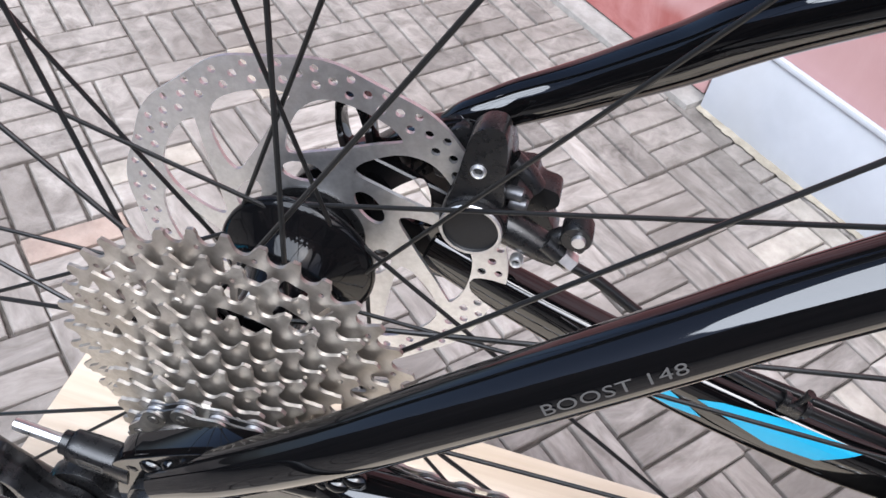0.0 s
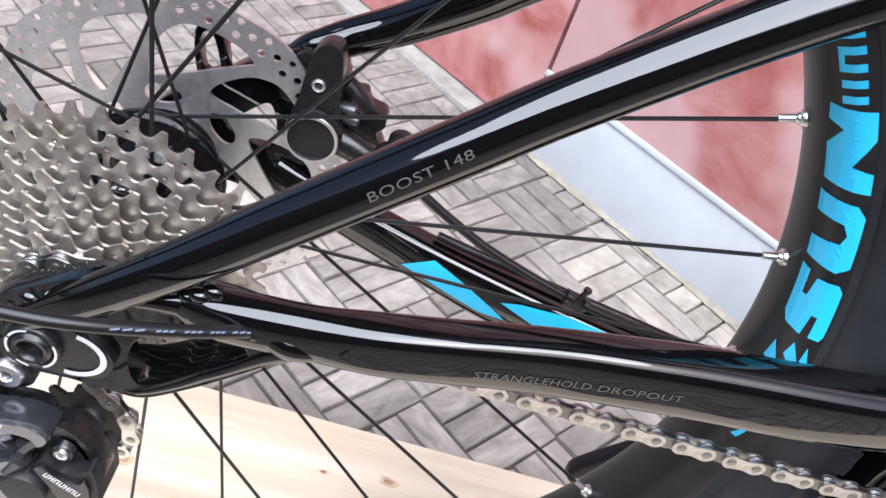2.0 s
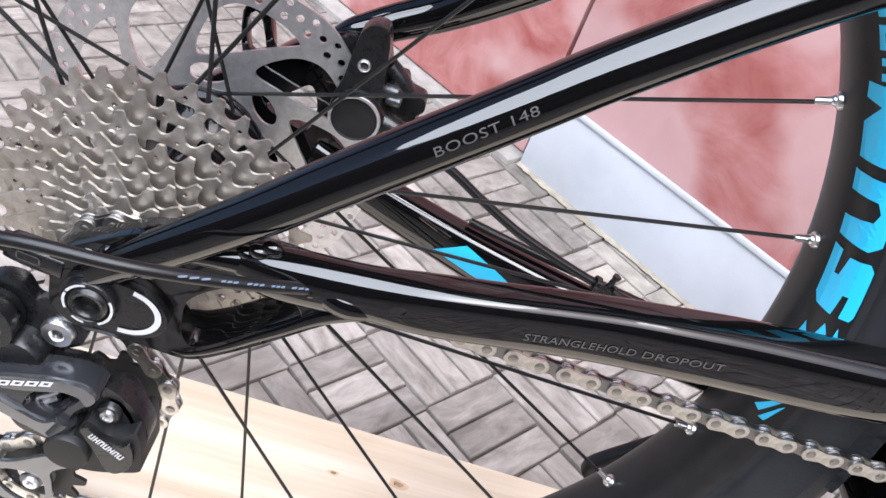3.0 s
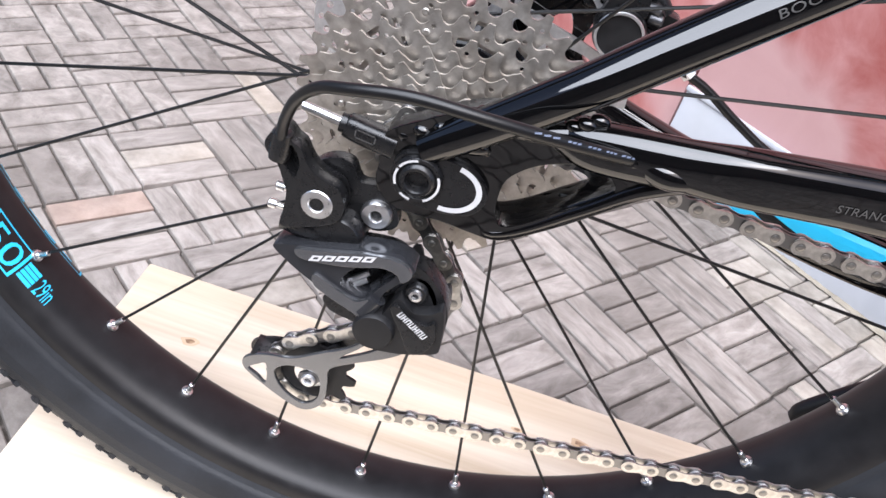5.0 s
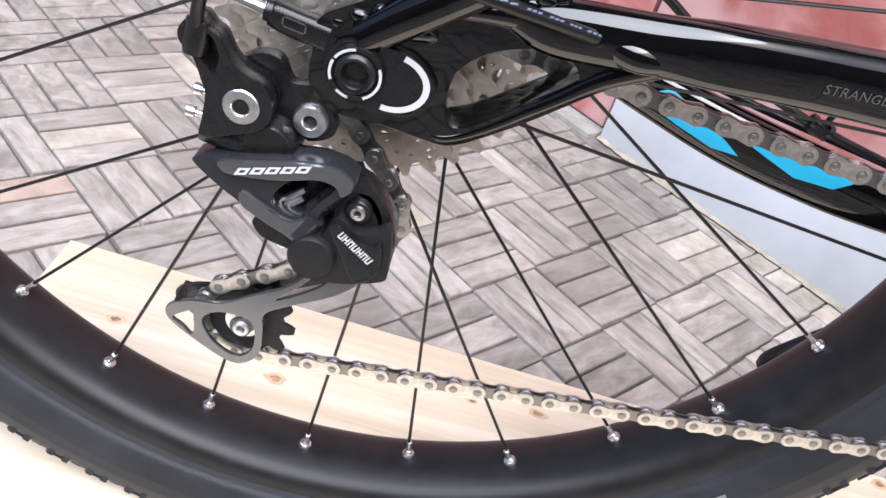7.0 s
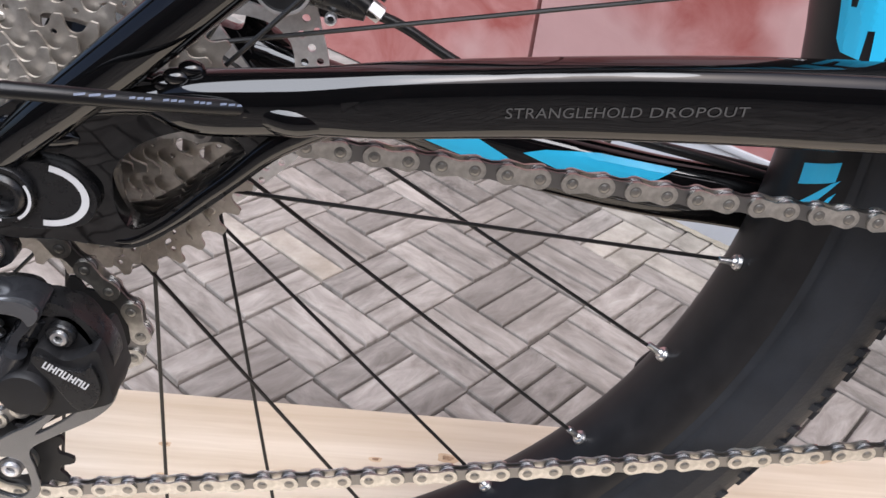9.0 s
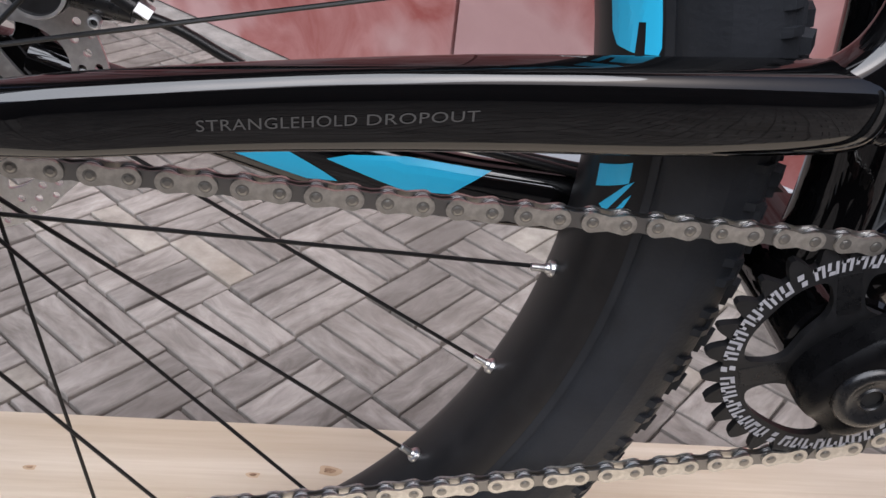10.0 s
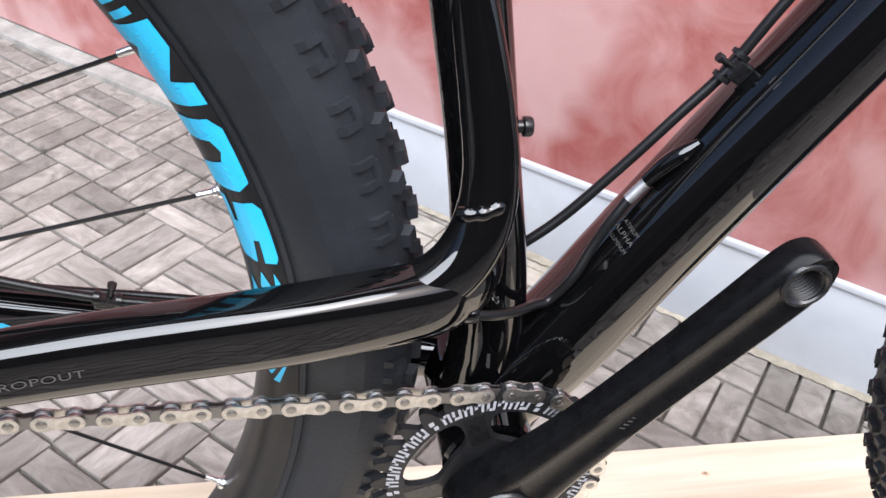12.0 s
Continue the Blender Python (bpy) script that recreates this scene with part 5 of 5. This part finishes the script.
part("arm_web", plate(ARMS, [], -0.0965, -0.0945), SATIN, der)
part("cable_stop", lathe([(0.0045, -0.005), (0.0052, 0.0), (0.0045, 0.008), (0.0034, 0.009)], 20, (-0.0616, -0.1015, -0.0020), None, False, "z"), SATIN, der)
part("knuckle_barrel", lathe([(0.0105, -0.1010), (0.0118, -0.0990), (0.0118, -0.0800)], 28, (-0.0290, 0, -0.0400)), SATIN, der)
part("knuckle_arm", sweep([(-0.0560, -0.0960, -0.0400, 0.0050, 0.0060), (-0.0450, -0.0960, -0.0400, 0.0060, 0.0070), (-0.0290, -0.0940, -0.0400, 0.0060, 0.0070)], 16, 4), SATIN, der)
for at in ((-0.0600, -0.0950, -0.0250), (-0.0620, -0.0950, -0.0355)):
    part("adjusting_screw", lathe([(0.0016, -0.0020), (0.0024, -0.0014), (0.0024, 0.0020), (0.0014, 0.0022), (0.0014, 0.0080)], 14, at, None, False, "x"), CHROME, der, "bright adjusting screw")
LINK = smooth_loop([(-0.0555, -0.0500), (-0.0460, -0.0440), (-0.0330, -0.0390), (-0.0140, -0.0340), (-0.0020, -0.0330), (0.0035, -0.0370), (0.0030, -0.0500), (-0.0040, -0.0630), (-0.0140, -0.0640), (-0.0290, -0.0590), (-0.0440, -0.0540)], 5)
before_link = set(bpy.data.objects)
L_OUT = smooth_loop([(-0.0558, -0.0436), (-0.0480, -0.0401), (-0.0360, -0.0368), (-0.0220, -0.0324), (-0.0100, -0.0291), (0.0015, -0.0281), (0.0085, -0.0311), (0.0090, -0.0356), (0.0030, -0.0436), (-0.0010, -0.0496), (-0.0030, -0.0586), (-0.0075, -0.0671), (-0.0145, -0.0652), (-0.0235, -0.0620), (-0.0360, -0.0563), (-0.0471, -0.0503)], 5)
L_HOLE = smooth_loop([(-0.0215, -0.0536), (-0.0205, -0.0466), (-0.0146, -0.0391), (-0.0061, -0.0354), (0.0010, -0.0356), (0.0015, -0.0396), (-0.0030, -0.0466), (-0.0068, -0.0536), (-0.0126, -0.0568)], 5)
part("link_arm", plate(L_OUT, [L_HOLE], -0.1150, -0.1030, None, 0.0034), GREY_DARK, der, "dark grey looped link")
# both bands are coloured lighter to hold the dark link's highlight
L_BAND = smooth_loop([(-0.0450, -0.0398), (-0.0360, -0.0372), (-0.0220, -0.0328), (-0.0100, -0.0295), (0.0015, -0.0286), (0.0080, -0.0316), (0.0084, -0.0356), (0.0050, -0.0391), (0.0022, -0.0356), (-0.0050, -0.0346), (-0.0146, -0.0381), (-0.0230, -0.0408), (-0.0330, -0.0428), (-0.0420, -0.0436)], 5)
link = part("link_band", plate(L_BAND, [], -0.1176, -0.1130, None, 0.0014), CAGE_AND_SHEEN, der, "arched band of the link, lighter grey for its highlight")
L_LOW = smooth_loop([(-0.0340, -0.0506), (-0.0215, -0.0554), (-0.0130, -0.0581), (-0.0072, -0.0551), (-0.0040, -0.0586), (-0.0078, -0.0664), (-0.0145, -0.0644), (-0.0235, -0.0612), (-0.0330, -0.0568)], 5)
part("link_band", plate(L_LOW, [], -0.1172, -0.1130, None, 0.0014), CAGE_AND_SHEEN, der, "lower band of the link, lighter grey for its highlight")
part("link_barrel", wire([(-0.0085, -0.1135, -0.0650), (-0.0060, -0.1135, -0.0600), (-0.0035, -0.1135, -0.0545)], 0.0046, 20, 3), GREY_DARK, der)
link_tree = tree_of(link)
for n in range(5):
    x0, x1 = -0.0380 + n * 0.0058, -0.0332 + n * 0.0058
    z0 = -0.0415 + n * 0.0022
    bm = bmesh.new()
    for a, b, c, d in ((x0, x1, 0.0, 0.0011), (x0, x1, 0.0026, 0.0037), (x0, x0 + 0.0014, 0.0011, 0.0026), (x1 - 0.0014, x1, 0.0011, 0.0026)):
        bm.faces.new([bm.verts.new(lay(link_tree, (x + 0.4 * zz, -0.118, z0 + zz + (x - x0) * 0.33 - 0.0018), (0, 1, 0), 0.0003)) for x, zz in ((a, c), (b, c), (b, d), (a, d))])
    part("pale_bar", bm, WHITE, link, "white printed shape", 0)
part("inner_link_arm", plate(LINK, [], -0.1000, -0.0940, None, 0.001), SATIN, der)
for dz in (0.0, 0.0042):
    part("limit_pin", wire([(-0.0215, -0.1060, -0.0620 + dz), (-0.0155, -0.1065, -0.0565 + dz), (-0.0105, -0.1060, -0.0520 + dz)], 0.0017, 10, 3), CHROME, der, "bright steel pin")
part("link_barrel", wire([(-0.0050, -0.1070, -0.0560), (0.0000, -0.1070, -0.0485), (0.0040, -0.1070, -0.0415)], 0.0046, 20, 3), GREY_DARK, der)
part("barrel_collar", wire([(-0.0012, -0.1070, -0.0503), (-0.0003, -0.1070, -0.0488)], 0.0052, 20, 3), SATIN, der)
part("knuckle", plate(smooth_loop([(-0.0285, -0.0665), (-0.0245, -0.0625), (-0.0160, -0.0645), (-0.0085, -0.0680), (-0.0100, -0.0745), (-0.0150, -0.0745), (-0.0240, -0.0725)], 4), [], -0.1120, -0.0980, None, 0.0018), SATIN, der)
bolt(der, "small_bolt", (-0.0150, -0.1075, -0.0765), 0.0026, 0.003, CHROME, 0.5)
# the link sits a little deeper than its outline was drawn
fresh = set(bpy.data.objects) - before_link
for ob in fresh:
    if ob.parent not in fresh:
        ob.location += Vector((0.0, 0.0090, -0.0064))
before_clutch = set(bpy.data.objects)
CLUTCH = smooth_loop([(-0.0085, -0.0715), (0.0005, -0.0655), (0.0050, -0.0540), (0.0090, -0.0545), (0.0150, -0.0585), (0.0225, -0.0560), (0.0272, -0.0525), (0.0298, -0.0600), (0.0312, -0.0700), (0.0318, -0.0745), (0.0310, -0.0778), (0.0250, -0.0812), (0.0115, -0.0862), (-0.0040, -0.0875), (-0.0095, -0.0805)], 4)
clutch = part("clutch_housing", plate(CLUTCH, [], -0.1110, -0.0880, None, 0.0028), MATTE, der, "matte black clutch housing")
part("clutch_cap", lathe([(0.0100, -0.0900), (0.0102, -0.1128), (0.0093, -0.1144), (0.0, -0.1148)], 40, (-0.0008, 0, -0.0752)), MATTE, clutch)
part("clutch_cover", plate(smooth_loop([(0.0040, -0.0590), (0.0070, -0.0560), (0.0140, -0.0612), (0.0220, -0.0620), (0.0255, -0.0590), (0.0280, -0.0685), (0.0255, -0.0775), (0.0185, -0.0815), (0.0110, -0.0700)], 4), [], -0.1128, -0.1105, None, 0.001), SATIN, clutch)
part("clutch_side", plate(smooth_loop([(0.0050, -0.0480), (0.0100, -0.0440), (0.0165, -0.0440), (0.0225, -0.0510), (0.0245, -0.0620), (0.0150, -0.0680), (0.0040, -0.0620)], 4), [], -0.1040, -0.0880, None, 0.0015), MATTE, clutch)
D1 = Vector((0.0160, 0, -0.0100)).normalized()
D2 = Vector((D1.z, 0, -D1.x)) * -1
for n in range(7):
    c = Vector((0.0075, -0.1131, -0.0610)) + D1 * n * 0.00260
    bm = bmesh.new()
    for a, b, lo, hi in ((0, 0.0006, 0, 0.0036), (0.0015, 0.0021, 0, 0.0036), (0.0006, 0.0015, 0.0014 * (n % 3), 0.0014 * (n % 3) + 0.0007)):
        bm.faces.new([bm.verts.new(c + D1 * x + D2 * z) for x, z in ((a, lo), (b, lo), (b, hi), (a, hi))])
    part("pale_bar", bm, WHITE, clutch, "white printed bars", 0)
bolt(der, "clutch_bolt", (0.0130, -0.1085, -0.0510), 0.0034, 0.004, CHROME, 0.42, "bright clutch bolt")
part("bolt_mount", lathe([(0.0048, -0.1072), (0.0056, -0.1062), (0.0060, -0.0880)], 20, (0.0130, 0, -0.0510)), SATIN, der)
fresh = set(bpy.data.objects) - before_clutch
for ob in fresh:
    if ob.parent not in fresh:
        ob.location += Vector((0.0, 0.0040, -0.0028))


def pulley(at, name):
    T = 11
    r = R_PUL
    pts = []
    for i in range(T):
        a, s = 2 * math.pi * i / T, 2 * math.pi / T
        for f, rad in ((-0.5, r - 0.0030), (-0.34, r - 0.0028), (-0.2, r + 0.0008), (-0.1, r + 0.0030), (0.1, r + 0.0030), (0.2, r + 0.0008), (0.34, r - 0.0028)):
            pts.append((at[0] + rad * math.cos(a + f * s), at[1] + rad * math.sin(a + f * s)))
    ob = part(name, plate(pts, [], COG_Y - 0.0010, COG_Y + 0.0010), MATTE, der, "black toothed pulley", 30)
    part("pulley_hub", lathe([(0.0070, COG_Y - 0.0034), (0.0096, COG_Y - 0.0030), (0.0098, COG_Y + 0.0030)], 24, (at[0], 0, at[1])), CHROME, ob)
    return ob


p1 = pulley(TENSION, "tension_pulley")
p2 = pulley(GUIDE, "guide_pulley")
CAGE = smooth_loop([(-0.0665, -0.1570), (-0.0635, -0.1515), (-0.0540, -0.1465), (-0.0400, -0.1430), (-0.0260, -0.1330), (-0.0110, -0.1220), (-0.0010, -0.1080), (0.0040, -0.0950), (0.0140, -0.0900), (0.0220, -0.0960), (0.0210, -0.1080), (0.0110, -0.1200), (-0.0070, -0.1325), (-0.0185, -0.1420), (-0.0180, -0.1520), (-0.0170, -0.1640), (-0.0195, -0.1730), (-0.0280, -0.1790), (-0.0410, -0.1755), (-0.0620, -0.1640)], 4)
CH1 = smooth_loop([(-0.0625, -0.1605), (-0.0575, -0.1555), (-0.0535, -0.1535), (-0.0515, -0.1620), (-0.0520, -0.1680), (-0.0570, -0.1640)], 4)
CH2 = smooth_loop([(-0.0480, -0.1570), (-0.0425, -0.1500), (-0.0330, -0.1480), (-0.0245, -0.1495), (-0.0212, -0.1580), (-0.0218, -0.1680), (-0.0290, -0.1740), (-0.0410, -0.1685)], 4)
CH3 = smooth_loop([(-0.0150, -0.1320), (-0.0010, -0.1215), (0.0070, -0.1120), (0.0060, -0.1060), (0.0000, -0.1120), (-0.0070, -0.1220)], 4)
cage = part("cage_plate", plate(CAGE, [CH1, CH2, CH3], COG_Y - 0.0085, COG_Y - 0.0062, None, 0.0005), CAGE_AND_SHEEN, der, "dark grey outer cage plate")
part("cage_plate", plate(CAGE, [CH1], COG_Y + 0.0058, COG_Y + 0.0076, None, 0.0), SATIN, der, "black inner cage plate")
part("cage_bridge", plate(smooth_loop([(-0.0325, -0.1590), (-0.0345, -0.1535), (-0.0310, -0.1500), (-0.0220, -0.1455), (-0.0190, -0.1490), (-0.0230, -0.1550), (-0.0265, -0.1605)], 4), [], COG_Y - 0.0083, COG_Y - 0.0066), GREY, cage)
bolt(der, "pulley_bolt", (TENSION[0], COG_Y - 0.0100, TENSION[1]), 0.0042, 0.005, STEEL, 0.5)
part("cage_tab", box((0.010, 0.016, 0.002), (-0.058, COG_Y, -0.1500), 0.0006), SATIN, der)
part("guide_arc", plate(smooth_loop([(0.0030, -0.0425), (0.0090, -0.0405), (0.0160, -0.0430), (0.0260, -0.0530), (0.0305, -0.0630), (0.0300, -0.0710), (0.0255, -0.0690), (0.0235, -0.0620), (0.0195, -0.0545), (0.0125, -0.0480), (0.0040, -0.0465)], 4), [], -0.1000, -0.0890, None, 0.0010), SATIN, der)

# ---- rear brake caliper ----
cal = group_part("brake_caliper", label="black hydraulic brake caliper with a round piston cap")
ARM_C = smooth_loop([(0.0620, 0.0800), (0.0639, 0.0874), (0.0685, 0.0915), (0.0745, 0.0912), (0.0778, 0.0838), (0.0800, 0.0667), (0.0810, 0.0540), (0.0668, 0.0530), (0.0590, 0.0500), (0.0605, 0.0600)], 4)
body = part("caliper_body", plate(ARM_C, [circle(0.0030, 14, (0.0690, 0.0690))], 0.0425, 0.0545, None, 0.0030), SATIN, cal)
BODY = smooth_loop([(0.0650, 0.0780), (0.0740, 0.0780), (0.0800, 0.0660), (0.0822, 0.0595), (0.0903, 0.0602), (0.0940, 0.0540), (0.1026, 0.0519), (0.1044, 0.0454), (0.1010, 0.0400), (0.1060, 0.0312), (0.1075, 0.0255), (0.0960, 0.0220), (0.0800, 0.0230), (0.0640, 0.0330), (0.0610, 0.0500), (0.0610, 0.0730)], 4)
part("caliper_half", plate(BODY, [], 0.0635, 0.0760, None, 0.0025), SATIN, cal)
part("cylinder", lathe([(0.0138, 0.0405), (0.0144, 0.0420), (0.0144, 0.0550)], 36, (0.0715, 0, 0.0425)), SATIN, cal)
part("lower_tube", sweep([(0.074, 0.0500, 0.0415, 0.0075, 0.0080), (0.088, 0.0490, 0.0390, 0.0075, 0.0078), (0.102, 0.0480, 0.0350, 0.0068, 0.0068), (0.110, 0.0470, 0.0325, 0.0050, 0.0050)], 20, 5), SATIN, cal)
part("bridge_block", box((0.011, 0.012, 0.013), (0.0850, 0.0560, 0.0545), 0.0030, None, Matrix.Rotation(radians(40), 4, "Y")), SATIN, cal)
part("piston_cap", lathe([(0.0132, 0.0420), (0.0136, 0.0385), (0.0128, 0.0372), (0.0118, 0.0372), (0.0112, 0.0382), (0.0, 0.0378)], 40, (0.0715, 0, 0.0425)), MATTE, cal)
part("cap_ring", lathe([(0.0118, 0.0369), (0.0131, 0.0369), (0.0135, 0.0376), (0.0118, 0.0376)], 40, (0.0715, 0, 0.0425), None, True), STEEL, cal, "bright ring of the piston cap")
bolt(cal, "caliper_bolt", (0.0687, 0.0412, 0.0699), 0.0034, 0.004, STEEL, 0.62)
bolt(cal, "caliper_bolt", (0.0935, 0.0400, 0.0285), 0.0030, 0.004, STEEL, 0.55)
part("mount_lug", sweep([(0.080, 0.0600, 0.0660, 0.005, 0.005), (0.0870, 0.0600, 0.0610, 0.0055, 0.005), (0.0930, 0.0600, 0.0550, 0.005, 0.0045)], 20, 4), SATIN, cal)
for at in ((0.0850, 0.0490, 0.0585), (0.0875, 0.0490, 0.0535)):
    part("mount_bolt", lathe([(0.0026, -0.004), (0.0031, -0.0033), (0.0031, 0.003), (0.0022, 0.004)], 18, at, None, False, "x"), GREY, cal)
part("hose_joint", wire([(0.1020, 0.0460, 0.0400), (0.1100, 0.0460, 0.0350)], 0.0046, 16, 3), SATIN, cal)
nut = part("hose_nut", lathe([(0.0045, -0.0035), (0.0045, 0.0035)], 6, axis="x"), STEEL, cal, "bright hexagon hose nut", 20)
nut.matrix_local = pose(0.1135, 0.0460, 0.0335, 0, 32, 0)
part("bleed_banjo", lathe([(0.0062, 0.0440), (0.0068, 0.0450), (0.0068, 0.0540), (0.0055, 0.0550)], 24, (0.1145, 0, 0.0470)), SATIN, cal)
part("bleed_screw", lathe([(0.0028, 0.0420), (0.0030, 0.0430), (0.0030, 0.0460)], 14, (0.1155, 0, 0.0475)), STEEL, cal)
part("banjo_arm", wire([(0.1060, 0.0490, 0.0400), (0.1110, 0.0490, 0.0440), (0.1190, 0.0490, 0.0410)], 0.0042, 14, 3), SATIN, cal)
part("adapter", plate(smooth_loop([(0.0500, 0.0450), (0.0600, 0.0480), (0.0640, 0.0620), (0.0600, 0.0740), (0.0520, 0.0700), (0.0470, 0.0580)], 4), [smooth_loop([(0.0530, 0.0530), (0.0580, 0.0560), (0.0585, 0.0640), (0.0540, 0.0630)], 3)], 0.0620, 0.0700, None, 0.001), SATIN, cal)

# ---- paving: basket weave of narrow concrete slats, three to a block ----
U, V = Vector((0.0772, 0.0891, 0)), Vector((-0.0887, 0.0881, 0))
PU, PV, GAP = U.length, V.length, 0.0030
U, V = U.normalized(), V.normalized()
CORNER = Vector((0.3119, 0.4488, 0))


def slat_mesh(name, a, b, variant):
    rng = random.Random(variant)
    own = bmesh.new()
    e = 0.0013
    h = 0.012
    lower = [own.verts.new((sx * a / 2, sy * b / 2, -h)) for sx, sy in ((-1, -1), (1, -1), (1, 1), (-1, 1))]
    mid, top = [], []
    for sx, sy in ((-1, -1), (1, -1), (1, 1), (-1, 1)):
        j = rng.uniform(0, 0.0012)
        mid.append(own.verts.new((sx * (a / 2 - j), sy * (b / 2 - j), -e)))
        top.append(own.verts.new((sx * (a / 2 - e - j), sy * (b / 2 - e - j), rng.uniform(-0.0006, 0.0003))))
    for p, q in ((lower, mid), (mid, top)):
        for i in range(4):
            own.faces.new((p[i], p[(i + 1) % 4], q[(i + 1) % 4], q[i]))
    own.faces.new(top)
    me = bpy.data.meshes.new(name)
    own.to_mesh(me)
    own.free()
    return me


paving = new("pavement")
tagged(paving, "weathered grey basket-weave paving of narrow slats", "paving", kind="structure")
kinds = {}
for way, (a, b) in (("u", (PU - GAP, PV / 3 - GAP)), ("v", (PU / 3 - GAP, PV - GAP))):
    for n, mat in enumerate((PAVER, PAVER, PAVER, PAVER_RUST, PAVER_RED)):
        me = slat_mesh("slat", a, b, n)
        me.materials.append(PAVER_CROSS if mat is PAVER and way == "v" else mat)
        kinds[way, n] = me
turn_uv = Matrix((U, V, (0, 0, 1))).transposed().to_4x4()
rng = random.Random(5)
far_verts, far_faces, near = [], [], 0
for i in range(-46, 26):
    for j in range(-26, 40):
        for k in range(3):
            along_u = (i + j) % 2 == 0
            cu = PU * i + (PU / 2 if along_u else PU / 6 + k * PU / 3)
            cv = PV * j + (PV / 6 + k * PV / 3 if along_u else PV / 2)
            c = CORNER + U * cu + V * cv
            depth = c.dot(WN) - WD
            if c.dot(W) < WALL_END and depth > 0.045 or c.y < -2.15 or not -3.6 < c.x < 3.6:
                continue
            pick = rng.random()
            tilt = Matrix.Rotation(rng.uniform(-0.012, 0.012), 4, "X") @ Matrix.Rotation(rng.uniform(-0.008, 0.008), 4, "Y")
            m = Matrix.Translation(c + Vector((0, 0, rng.uniform(-0.0012, 0.0008)))) @ turn_uv @ tilt
            if 0.16 < c.y < 0.78 and -0.42 < c.x < 0.72 and near < 300:
                near += 1
                n = 3 if (depth > -0.13 and pick < 0.75) or pick < 0.03 else int(pick * 50) % 3
                if abs(c.x + 0.389) < 0.022 and abs(c.y - 0.374) < 0.022:
                    n = 4
                ob = new("slat", kinds["u" if along_u else "v", n])
                ob.matrix_world = m
                ob.parent = paving
            else:
                me = kinds["u" if along_u else "v", 0]
                base = len(far_verts)
                far_verts += [tuple(m @ v.co) for v in me.vertices]
                far_faces += [tuple(base + x for x in p.vertices) for p in me.polygons]
me = bpy.data.meshes.new("slats_beyond")
me.from_pydata(far_verts, [], far_faces)
me.materials.append(PAVER_FAR)
beyond = new("slats_beyond", me)
beyond.parent = paving
tagged(beyond, kind="stuff")
